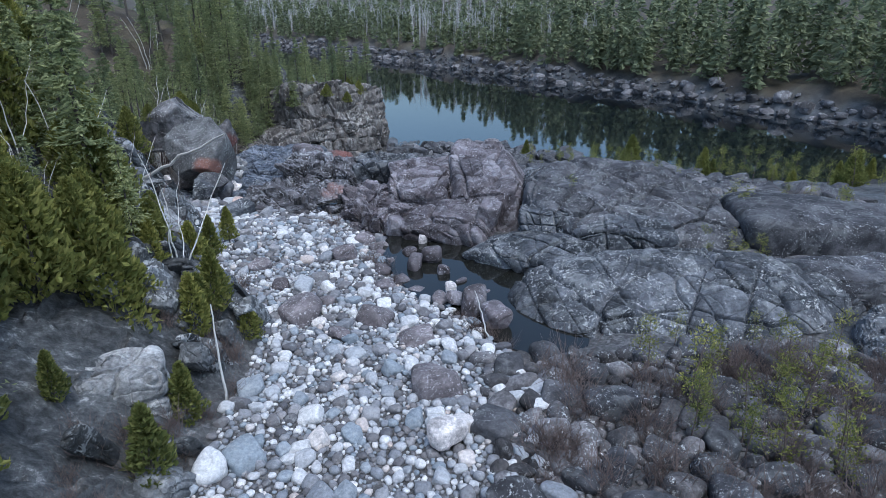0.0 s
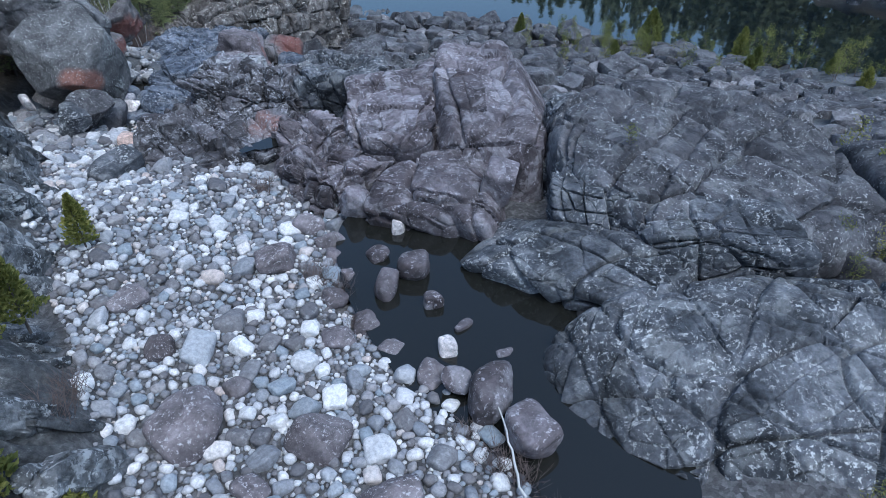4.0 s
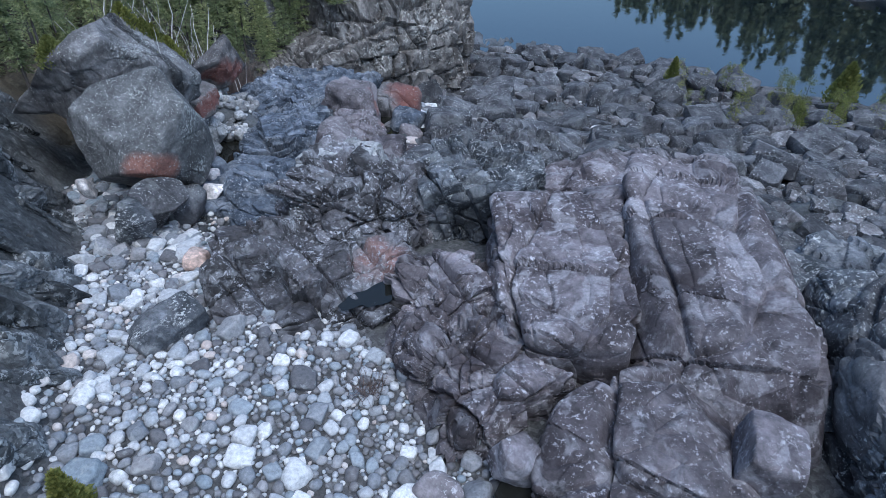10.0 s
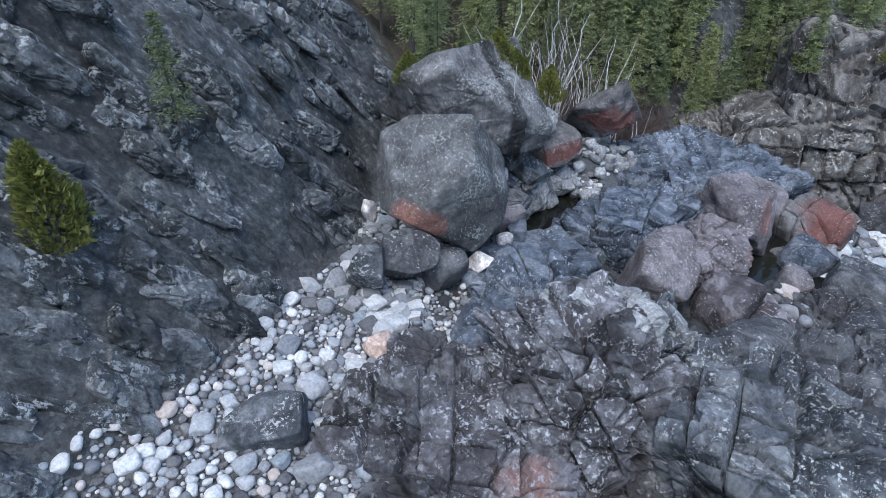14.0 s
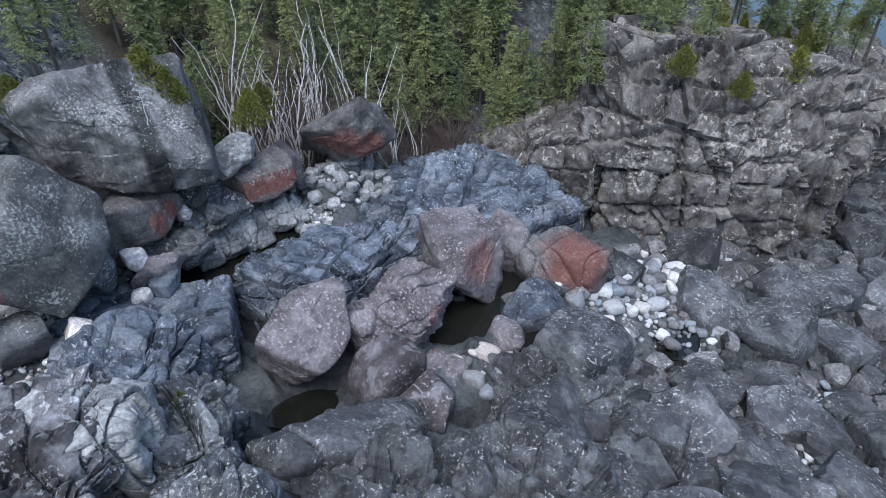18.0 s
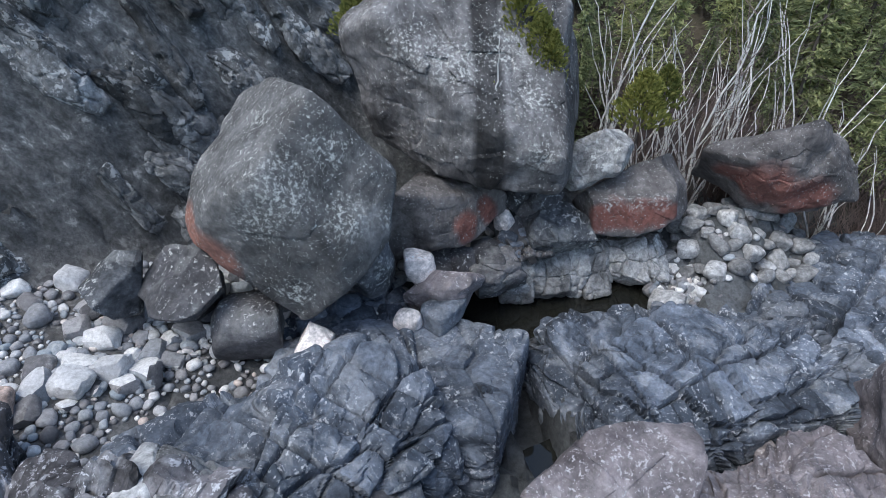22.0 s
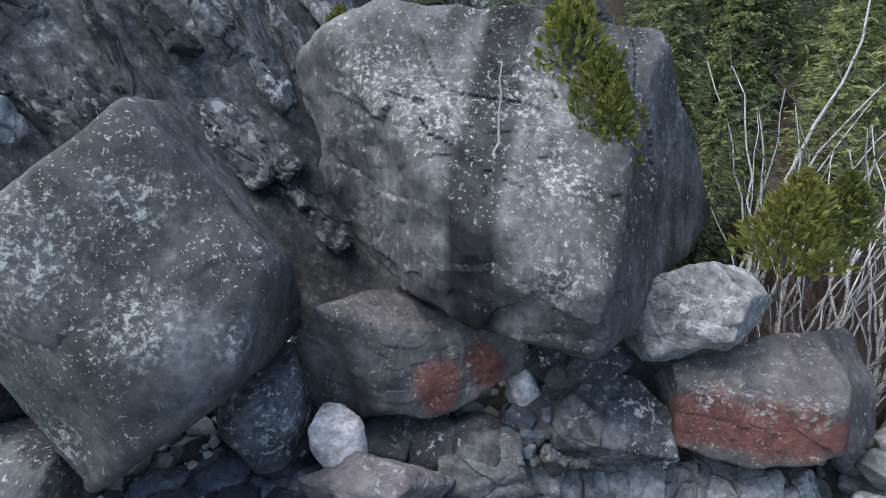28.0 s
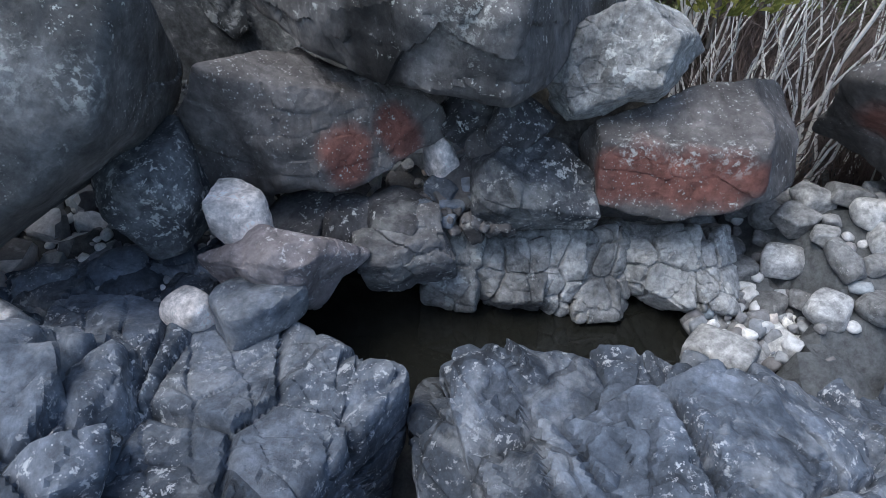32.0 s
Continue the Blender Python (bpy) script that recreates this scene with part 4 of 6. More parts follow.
rock("boulder", "pale jagged-topped block wedged beside the overhang", rock_pale, (-19.5, 48.9, 8.8), (0.8, 0.8, 0.8), 143, 7, category="boulder", sharp=30, rough=0.05, facets=((20, 0.45, 0.06),),
     planes=((0.90, -0.33, 0.28, 0.81), (-0.69, -0.30, 0.66, 0.34), (0.33, 0.79, -0.52, 0.70), (-0.47, -0.88, 0.03, 0.81), (0.03, 0.48, 0.88, 0.81), (0.11, 0.30, -0.95, 0.57), (0.52, 0.85, 0.02, 0.86), (0.72, -0.62, 0.31, 1.12), (0.69, 0.57, -0.45, 1.15), (0.46, -0.77, -0.44, 1.11), (-0.13, -0.01, 0.99, 0.90), (0.70, 0.18, -0.69, 0.76), (-0.24, 0.60, 0.76, 0.77), (0.13, -0.69, 0.71, 0.84)))
rock("boulder", "wide dark boulder with red streaks under the overhang", rock_red, (-18.7, 44.9, 7.85), (1.3, 1.8, 1.0), 144, 7, category="boulder", sharp=30, rough=0.04, facets=((10, 0.9, 0.08),),
     planes=((0.89, 0.43, 0.11, 1.07), (-0.75, 0.28, 0.60, 0.70), (-0.38, 0.93, -0.02, 1.63), (0.08, -1.00, 0.04, 1.77), (0.00, 0.26, 0.97, 1.01), (0.02, 0.30, -0.95, 0.60), (0.73, 0.65, 0.19, 1.06), (0.87, -0.14, -0.47, 2.01), (0.89, 0.22, -0.40, 2.02), (0.98, -0.17, -0.11, 1.41), (0.35, 0.56, 0.75, 1.19), (0.59, 0.23, -0.77, 0.99), (0.01, 0.55, 0.83, 1.68), (-0.39, -0.72, 0.58, 1.04)))
rock("boulder", "low flat-topped boulder with a red band below a pale edge", rock_red, (-19.2, 49.5, 7.9), (1.1, 1.5, 0.8), 145, 7, category="boulder", sharp=30, rough=0.03, facets=((0, 0.8, 0.05),),
     planes=((0.97, -0.11, 0.20, 0.87), (-0.63, -0.39, 0.67, 0.34), (-0.42, 0.72, -0.56, 1.83), (0.17, -0.98, -0.07, 0.98), (0.27, -0.08, 0.96, 0.45), (-0.04, -0.10, -0.99, 0.75), (0.42, 0.83, 0.37, 1.40), (0.72, -0.62, 0.31, 1.67), (0.76, 0.50, -0.41, 1.51), (0.67, -0.34, -0.66, 1.69), (0.39, 0.31, 0.87, 1.06), (0.36, 0.23, -0.90, 1.11), (0.14, 0.68, 0.72, 1.23), (0.26, -0.04, 0.96, 1.38)))
rock("boulder", "cracked grey slab under the red-banded boulder", rock_grey, (-18.45, 47.8, 7.3), (0.6, 0.85, 0.36), 163, 6, (-14, 24, 8), category="boulder", sharp=26, rough=0.04, facets=((20, 0.5, 0.07),))
rock("boulder", "red-brown boulder at the foot of the birches", rock_red, (-20.0, 54.1, 8.1), (1.2, 1.7, 1.3), 146, 7, category="boulder", sharp=30, rough=0.055, facets=((15, 0.8, 0.1),),
     planes=((0.99, -0.04, 0.13, 1.27), (-0.67, -0.06, 0.74, 0.58), (-0.16, 0.87, -0.46, 1.71), (-0.56, -0.73, 0.39, 1.73), (-0.09, -0.36, 0.93, 1.35), (-0.00, -0.13, -0.99, 1.14), (0.53, 0.62, 0.58, 1.44), (0.92, -0.24, 0.31, 1.97), (0.44, 0.58, -0.69, 2.01), (0.55, -0.66, -0.51, 1.23), (0.05, -0.46, 0.89, 1.43), (0.48, 0.12, -0.87, 1.35), (-0.09, 0.73, 0.68, 1.36), (0.53, -0.44, 0.73, 1.77)))
rock("boulder", "pinkish slab leaning beside the white stone", rock_pink, (-17.0, 44.8, 6.9), (0.8, 1.1, 0.5), 147, 7, category="boulder", sharp=30, rough=0.06, facets=((30, 0.45, 0.06),),
     planes=((0.97, -0.05, -0.23, 0.77), (-0.71, 0.04, 0.71, 0.14), (0.44, 0.89, -0.11, 0.90), (-0.42, -0.82, 0.38, 1.10), (-0.55, -0.53, 0.64, 0.25), (-0.47, 0.36, -0.81, 0.45), (0.62, 0.76, 0.21, 1.20), (0.67, -0.73, 0.13, 1.18), (0.55, 0.80, -0.25, 0.82), (0.77, -0.44, -0.46, 0.88), (0.30, -0.14, 0.94, 0.69), (0.69, -0.03, -0.72, 0.77), (-0.24, 0.69, 0.69, 0.70), (-0.01, -1.00, -0.01, 0.95)))
rock("boulder", "dark wedge of rock at the end of the ledge", rock_dark, (-17.6, 46.15, 6.65), (0.5, 0.62, 0.42), 148, 6, (14, 16, 22), category="boulder", sharp=26, rough=0.05, facets=((40, 0.5, 0.08),))
rock("boulder", "brown-grey block under the great boulder", rock_grey, (-17.05, 43.05, 7.55), (0.6, 0.6, 0.65), 164, 6, (10, 8, 25), category="boulder", sharp=20)
for k, (x, y, z, r) in enumerate(((-17.75, 44.6, 6.65, 0.45), (-17.8, 45.3, 6.75, 0.42), (-17.95, 46.0, 6.85, 0.45), (-18.6, 46.75, 6.95, 0.4), (-18.9, 47.5, 7.9, 0.4), (-19.2, 46.9, 7.9, 0.45))):
    rock("rock_block", "grey block wedged below the red-streaked boulder", rock_dark, (x, y, z), (r, r * 1.05, r * 0.8), 165 + k, 5, (k * 9, 8 - k * 5, k * 41), category="rock", sharp=20)
rock("boulder", "big rounded brown-red boulder on the bedrock", rock_pink, (-12.3, 54.0, 6.2), (1.3, 1.5, 1.6), 149, 7, category="boulder", sharp=30, rough=0.045, facets=((20, 1.0, 0.08),),
     planes=((0.95, 0.24, 0.21, 1.38), (-0.90, 0.18, 0.39, 1.18), (0.08, 0.99, 0.11, 1.16), (-0.26, -0.96, 0.04, 1.36), (0.17, 0.09, 0.98, 1.23), (-0.14, -0.58, -0.80, 1.09), (0.69, 0.71, -0.14, 2.01), (0.72, -0.62, 0.31, 2.01), (0.78, 0.61, -0.12, 1.64), (0.33, -0.69, -0.64, 1.56), (0.26, 0.55, 0.79, 1.74), (-0.21, 0.20, -0.96, 1.77), (-0.12, 0.27, 0.95, 1.86), (-0.00, -0.74, 0.67, 1.92)))
rock("boulder", "brown upright rock beside the rounded boulder", rock_pink, (-12.1, 56.2, 5.5), (0.9, 0.85, 1.25), 180, 6, (8, 0, 20), category="boulder", sharp=12, rough=0.04)
rock("boulder", "broken red rock below the brown boulder", rock_red, (-10.6, 57.5, 4.6), (1.4, 1.75, 1.3), 150, 7, (0, 10, -15), category="boulder", sharp=20, joints=((20, 0.9, 0.1), (100, 1.0, 0.1)), steps=0.2, rough=0.04)
rock("boulder", "faceted pinkish-grey boulder over a dark hole", rock_pink, (-11.7, 47.2, 6.4), (1.2, 1.4, 1.3), 151, 7, category="boulder", sharp=30, rough=0.035, facets=((40, 0.8, 0.08),),
     planes=((0.71, -0.03, 0.71, 1.26), (-0.96, -0.11, 0.25, 0.59), (0.27, 0.95, -0.17, 1.40), (-0.76, -0.59, 0.26, 0.62), (-0.05, -0.06, 1.00, 1.28), (-0.13, -0.59, -0.80, 1.17), (0.59, 0.80, 0.01, 1.77), (0.82, -0.49, 0.30, 1.82), (0.65, 0.63, -0.42, 1.49), (0.58, -0.78, -0.23, 1.29), (-0.43, -0.33, 0.84, 1.47), (0.64, 0.12, -0.76, 1.31), (-0.53, 0.23, 0.82, 1.45), (-0.11, -0.95, -0.28, 1.61)))
rock("boulder", "striped pinkish rock between two boulders", rock_pink, (-11.25, 50.4, 5.5), (1.3, 1.9, 1.4), 152, 7, (0, 14, 30), category="boulder", sharp=16, strata=((50, 0.6, 0.08),), rough=0.04, broken=((60, 0.9, 0.15),))
rock("boulder", "rounded brown rock at the lip of the pothole", rock_brown, (-9.3, 48.7, 5.4), (1.0, 1.1, 1.15), 153, 6, category="boulder", sharp=8, rough=0.05)
rock("boulder", "smooth round-topped stone block", rock_pink, (-9.0, 50.7, 4.3), (0.9, 0.85, 1.05), 154, 6, (0, 0, 25), category="boulder", sharp=6, rough=0.04)
rock("boulder", "brown block between the bar and the round stone", rock_brown, (-7.9, 49.2, 5.0), (0.8, 0.8, 1.0), 181, 6, (10, 5, 40), category="boulder", sharp=14, rough=0.04)
rock("boulder", "small rounded block beside the dark hole", rock_pink, (-8.75, 53.2, 4.75), (0.65, 0.6, 0.75), 182, 6, (0, 10, 30), category="boulder", sharp=8, rough=0.04)
rock("boulder", "blue-grey rock leaning over the dark hole", rock_blue, (-9.2, 55.0, 4.6), (0.9, 1.2, 1.0), 183, 6, (10, 0, -20), category="boulder", sharp=14, rough=0.05)
rock("boulder", "dark smooth rock above the gully", rock_dark, (-6.9, 54.8, 4.7), (1.3, 1.7, 1.2), 184, 6, (-10, 0, 10), category="boulder", sharp=14, rough=0.04)
rock("boulder", "dark smooth rock below the bar", rock_dark, (-5.2, 51.2, 4.9), (1.2, 1.5, 1.1), 185, 6, (-8, 6, -15), category="boulder", sharp=12, rough=0.04)
rock("boulder", "brown angular block jammed in the gap beside the slabs", rock_brown, (2.1, 30.0, 9.05), (0.5, 0.75, 0.8), 161, 6, (8, 10, -15), category="boulder", sharp=20)
rock("boulder", "small dark block beside the pool", rock_brown, (-2.6, 29.7, 8.6), (0.5, 0.45, 0.5), 162, 5, (8, 10, 25), category="boulder", sharp=20)
rock("boulder", "leaning slab at the foot of the slope", rock_grey, (-15.6, 38.2, 7.7), (0.5, 0.9, 0.9), 155, 6, category="boulder", sharp=30, rough=0.05,
     planes=((0.51, 0.20, -0.84, 0.19), (-1.00, -0.05, 0.03, 0.48), (0.76, 0.65, 0.01, 0.90), (-0.11, -0.98, 0.19, 0.90), (0.17, -0.45, 0.88, 0.93), (-0.27, 0.91, -0.31, 0.20), (0.60, 0.79, 0.08, 0.35), (0.78, -0.62, 0.07, 1.02), (0.74, 0.44, -0.52, 1.06), (0.54, -0.69, -0.48, 0.30), (0.38, -0.03, 0.93, 0.88), (0.04, -0.35, -0.94, 0.87), (0.04, 0.71, 0.70, 1.07), (-0.07, -0.70, 0.71, 0.97)))
rock("boulder", "dark block wedged under the great boulder", rock_dark, (-15.9, 39.6, 7.7), (0.8, 0.9, 0.9), 156, 6, category="boulder", sharp=30, rough=0.05,
     planes=((0.68, -0.06, -0.73, 0.59), (-0.91, 0.24, 0.35, 0.56), (-0.35, 0.94, -0.06, 0.46), (-0.52, -0.84, 0.17, 0.91), (0.37, -0.10, 0.92, 1.07), (0.31, 0.72, -0.62, 0.37), (0.78, 0.61, -0.16, 1.20), (0.30, -0.85, 0.42, 1.20), (0.91, 0.36, -0.21, 1.23), (0.45, -0.61, -0.66, 0.63), (0.44, -0.09, 0.89, 1.11), (0.50, 0.26, -0.83, 1.02), (-0.25, 0.54, 0.80, 1.10), (0.35, -0.56, 0.75, 1.04)))
rock("boulder", "dark block beside the gravel", rock_dark, (-15.4, 40.6, 7.2), (0.7, 0.7, 0.75), 157, 6, (0, 20, 10), category="boulder", sharp=20)
rock("boulder", "smooth grey block on the cobbles", rock_grey, (-12.0, 33.0, 8.2), (0.95, 0.8, 0.6), 158, 6, (8, -8, 60), category="boulder", sharp=20)
rock("boulder", "pale lichened boulder in front of the cedars", rock_pale, (-8.8, 13.5, 9.85), (1.4, 1.35, 1.25), 159, 7, (0, 0, 20), category="boulder", sharp=11, rough=0.05, broken=((30, 1.2, 0.08),))
rock("boulder", "smooth grey slab on the slope", rock_pale, (-11.7, 23.2, 10.9), (1.0, 1.5, 0.8), 160, 6, (0, 30, 20), category="boulder", sharp=20)

# ---- loose stones ----
def scatter(rng, count, zone, radius, far=()):
    """Stones (x, y, r) in a zone, largest first, none lying in another."""
    xs, ys = zone(rng, count)
    rs = np.sort(radius(rng, len(xs)))[::-1]
    cells, kept = {}, []
    for x, y, r in far:
        cells.setdefault((int(x // 1.0), int(y // 1.0)), []).append((x, y, r))
    for x, y, r in zip(xs, ys, rs):
        i, j = int(x // 1.0), int(y // 1.0)
        if all((x - a) ** 2 + (y - b) ** 2 > (0.8 * (r + q)) ** 2 for di in (-1, 0, 1) for dj in (-1, 0, 1) for a, b, q in cells.get((i + di, j + dj), ())):
            cells.setdefault((i, j), []).append((x, y, r))
            kept.append((x, y, r))
    return kept


def stone_co(level, seed, sharp):
    co, fa = rock_shape((1, 0.86, 0.66), level, seed, sharp=sharp, rough=0.02 if level < 4 else 0.03, extra=10 if sharp < 20 else 5)
    return co, fa


ROUND = {k: [stone_co(k, 300 + i, 6 + i % 3 * 5) for i in range(10)] for k in (2, 3, 4)}
SHARP = {k: [stone_co(k, 400 + i, 22) for i in range(10)] for k in (2, 3, 4)}


def heap(name, label, category, stones, shapes, mat, rng, sink=0.3, fine=0.19):
    """Many small stones joined into one mesh."""
    cos, fas, base = [], [], 0
    for x, y, r in stones:
        co, fa = shapes[3 if r > fine else 2][rng.randint(10)]
        q = turned(co * r * rng.uniform(0.85, 1.15, 3), rng.uniform(-25, 25), rng.uniform(-25, 25), rng.uniform(0, 360))
        cos.append(q + (x, y, ground_z(x, y) + r * sink))
        fas.append(fa + base)
        base += len(co)
    return add(name, label, category, np.concatenate(cos), np.concatenate(fas), mat, kind="stuff", crisp=32 if shapes is SHARP else 0)


def single(name, label, category, group, stones, shapes, mat, rng, sink=0.3):
    """Larger stones, each a thing of its own on a shared mesh."""
    meshes = [mesh_of(name, co, fa, mat, crisp=32 if shapes is SHARP else 0) for co, fa in shapes[4]]
    for x, y, r in stones:
        ob = new(name, meshes[rng.randint(10)])
        ob.matrix_world = pose(x, y, ground_z(x, y) + r * sink, rng.uniform(-20, 20), rng.uniform(-20, 20), rng.uniform(0, 360)) @ Matrix.Diagonal((*(r * rng.uniform(0.85, 1.15, 3)), 1))
        tagged(ob, label, category, group)


def bed_edge(y):
    return np.interp(y, [0, 10, 17, 19, 21, 24, 26.7, 29, 30, 33, 36, 40, 44], [4, 3.2, 2.2, 1.9, 0.6, -1.2, -2.6, -2.6, -3.0, -5.8, -9.8, -13.2, -14.8])


def bed_zone(rng, n):
    y = rng.uniform(3, 44, n)
    a, b = foot(y) - 0.1, bed_edge(y)
    keep = rng.uniform(0, 11, n) < b - a
    return (a + (b - a) * rng.uniform(0, 1, n))[keep], y[keep]


def bank_zone(rng, n):
    return rng.uniform(1.0, 16, n), rng.uniform(2, 17.5, n)


def talus_zone(rng, n):
    x, y = rng.uniform(-11, 26, n), rng.uniform(47, 84, n)
    track = np.interp(y, [50, 52, 56, 60.6, 66], [-6.8, -7.2, -8.1, -9.0, -9.4])
    keep = ((np.abs(x - track) > 0.9) | (y > 66)) & (np.hypot(x + 6.6, y - 60.4) > 1.4) & (shore_near(x, y) < 1.5) & (y > 51 + 0.35 * np.clip(-x, 0, 9)) & (x - foot(y) > 0.5)
    return x[keep], y[keep]


def gap_zone(rng, n):
    return rng.uniform(3.5, 16, n), rng.uniform(22.5, 28.5, n)


def cove_zone(rng, n):
    y = rng.uniform(50.2, 56.5, n)
    return -17.3 - 0.18 * (y - 50) - rng.uniform(0, 3.3, n), y


def gully_zone(rng, n):
    y = rng.uniform(51, 66, n)
    return np.interp(y, [50, 52, 56, 60.6, 66], [-6.8, -7.2, -8.1, -9.0, -9.4]) + rng.normal(0, 0.55, n), y


def foot_zone(rng, n):
    y = rng.uniform(37, 47, n)
    return foot(y) + rng.uniform(0.3, 4.2, n), y


pale_cobble = rock_material("pale_cobble", [(0.2, 0.2, 0.205), (0.3, 0.3, 0.3), (0.42, 0.415, 0.41)], lichen=0.1, cracks=0, vary=0.45)
rng = np.random.RandomState(5)
large = [(-5.6, 20.7, 0.85), (-2.8, 20.3, 0.62), (-7.0, 23.1, 0.42), (-8.4, 24.9, 0.45), (-3.9, 19.1, 0.4), (-4.8, 21.9, 0.3), (-0.5, 15.3, 0.75), (-2.7, 23.6, 0.45), (-1.2, 18.7, 0.6),
         (-4.1, 29.1, 0.5), (-3.4, 28.2, 0.42), (-3.1, 27.4, 0.4), (-4.9, 27.1, 0.65), (-2.6, 26.3, 0.36), (-2.9, 25.2, 0.4), (-2.0, 24.2, 0.42), (-1.3, 23.3, 0.36), (-0.4, 22.2, 0.4)]
stones = scatter(rng, 85000, bed_zone, lambda g, n: np.clip(np.exp(g.normal(-2.85, 0.52, n)), 0.05, 0.45), large)
stones = [s for s in stones if s[1] < 36.5 or s[2] < 0.2]
big = stones[:190]
single("boulder", "smooth water-worn river boulder among the cobbles", "boulder", "boulders on the cobble bed", large, ROUND, rock_pink, rng, 0.25)
single("cobble", "rounded river cobble on the dry bed", "cobble", "large cobbles on the dry bed", big, ROUND, stone_one, rng)
heap("cobbles", "pale rounded cobbles covering the dry river bed", "cobbles", [s for s in stones if s not in set(big)], ROUND, stone_many, rng)
bank = scatter(rng, 14000, bank_zone, lambda g, n: np.clip(np.exp(g.normal(-2.0, 0.55, n)), 0.09, 0.75))
single("boulder", "dark grey rounded boulder among bare shrubs", "boulder", "boulders among the saplings", bank[:70], ROUND, rock_dark, rng)
heap("cobbles", "dull grey cobbles among shrubs and saplings", "cobbles", bank[70:], ROUND, rubble_mat, rng)
talus = scatter(rng, 9000, talus_zone, lambda g, n: np.clip(np.exp(g.normal(-1.25, 0.6, n)), 0.12, 1.3))
single("talus_block", "dark angular block of the talus by the river", "rock", "talus blocks by the river", [s for s in talus if s[2] > 0.72][:150], SHARP, rock_dark, rng)
heap("rubble", "dark angular rubble sloping down to the river", "rubble", [s for s in talus if s[2] <= 0.72], SHARP, rubble_mat, rng)
gaps = scatter(rng, 900, gap_zone, lambda g, n: np.clip(np.exp(g.normal(-1.5, 0.5, n)), 0.1, 0.7))
heap("rubble", "grey rubble in the hollow between outcrops", "rubble", gaps, ROUND, rubble_mat, rng)
cove = scatter(rng, 5200, cove_zone, lambda g, n: np.clip(np.exp(g.normal(-1.8, 0.4, n)), 0.08, 0.3), [(-17.3, 50.6, 0.42)])
single("cobble", "pale rounded cobble beside the black pool", "cobble", "cobbles at the end of the black pool", [(-17.3, 50.6, 0.42)] + [s for s in cove if s[2] > 0.15][:220], ROUND, pale_cobble, rng, 0.4)
heap("pebbles", "small pale pebbles at the end of the black pool", "pebbles", [s for s in cove if s[2] <= 0.15], ROUND, stone_many, rng, 0.3)
gully = scatter(rng, 3000, gully_zone, lambda g, n: np.clip(np.exp(g.normal(-2.0, 0.5, n)), 0.07, 0.4))
heap("gravel", "pale gravel in the gully below the arch", "gravel", gully, ROUND, stone_many, rng)
def seep_zone(rng, n):
    x, y = rng.uniform(-9.5, 4, n), rng.uniform(51, 70, n)
    keep = (vnoise(flat3(x * 0.45, y * 0.45), 61) > 0.1) & (x - foot(y) > 4)
    return x[keep], y[keep]


seep = scatter(rng, 9000, seep_zone, lambda g, n: np.clip(np.exp(g.normal(-2.35, 0.45, n)), 0.05, 0.3))
heap("gravel", "pale gravel and small stones between the talus blocks", "gravel", seep, ROUND, stone_many, rng, 0.9)
feet = scatter(rng, 1800, foot_zone, lambda g, n: np.clip(np.exp(g.normal(-2.1, 0.5, n)), 0.08, 0.34))
heap("rubble", "stones wedged under the great boulders", "rubble", feet, SHARP, stone_many, rng)


def block_zone(rng, n):
    x, y = rng.uniform(-11.5, 3, n), rng.uniform(38.5, 57, n)
    keep = (y > 40 + 0.8 * (x + 8)) & ~((x < -5.6) & (y > 45) & (y < 58)) & ~((x < -6) & (y < 43))
    return x[keep], y[keep]


def shelf_zone(rng, n):
    return rng.uniform(4.5, 26, n), rng.uniform(33, 62, n)


blocks = scatter(rng, 900, block_zone, lambda g, n: np.clip(np.exp(g.normal(-1.0, 0.45, n)), 0.2, 0.8))
single("rock_block", "angular grey block of broken bedrock", "rock", "broken bedrock blocks", blocks[: len(blocks) * 2 // 3], SHARP, rock_dark, rng, 0.75)
heap("rubble", "broken stones between the bedrock blocks", "rubble", blocks[len(blocks) * 2 // 3 :], SHARP, rubble_mat, rng, 0.6)

shelf = scatter(rng, 2600, shelf_zone, lambda g, n: np.clip(np.exp(g.normal(-1.15, 0.5, n)), 0.15, 0.8))
single("rock_block", "flat dark block of the broken rock shelf", "rock", "blocks of the rock shelf", shelf[:90], SHARP, rock_dark, rng, 0.1)
heap("rubble", "dark broken stones covering the rock shelf", "rubble", shelf[90:], SHARP, rubble_mat, rng, 0.15)


def stone_at(label, mat, at, r, seed, sharp=7, size=(1, 0.95, 0.9)):
    return rock("cobble", label, mat, at, tuple(r * k for k in size), seed, 4, (0, 0, seed * 37 % 360), category="cobble", sharp=sharp)


white_stone = rock_material("white_stone", [(0.58, 0.535, 0.51), (0.66, 0.61, 0.585), (0.72, 0.67, 0.645)], lichen=0.1, cracks=0)
peach_stone = rock_material("peach_stone", [(0.5, 0.36, 0.3), (0.58, 0.44, 0.37), (0.6, 0.5, 0.45)], lichen=0.1, cracks=0)
stone_at("round white-pink stone on the pinkish slab", white_stone, (-16.87, 44.3, 7.42), 0.37, 601, 12, (1, 0.97, 1))
stone_at("pale stone filling the gap between boulders", white_stone, (-18.75, 46.5, 7.45), 0.3, 602, 10, (0.7, 0.75, 1.1))
stone_at("reddish stone in the gap between boulders", rock_red, (-18.95, 47.1, 7.65), 0.34, 603, 10)
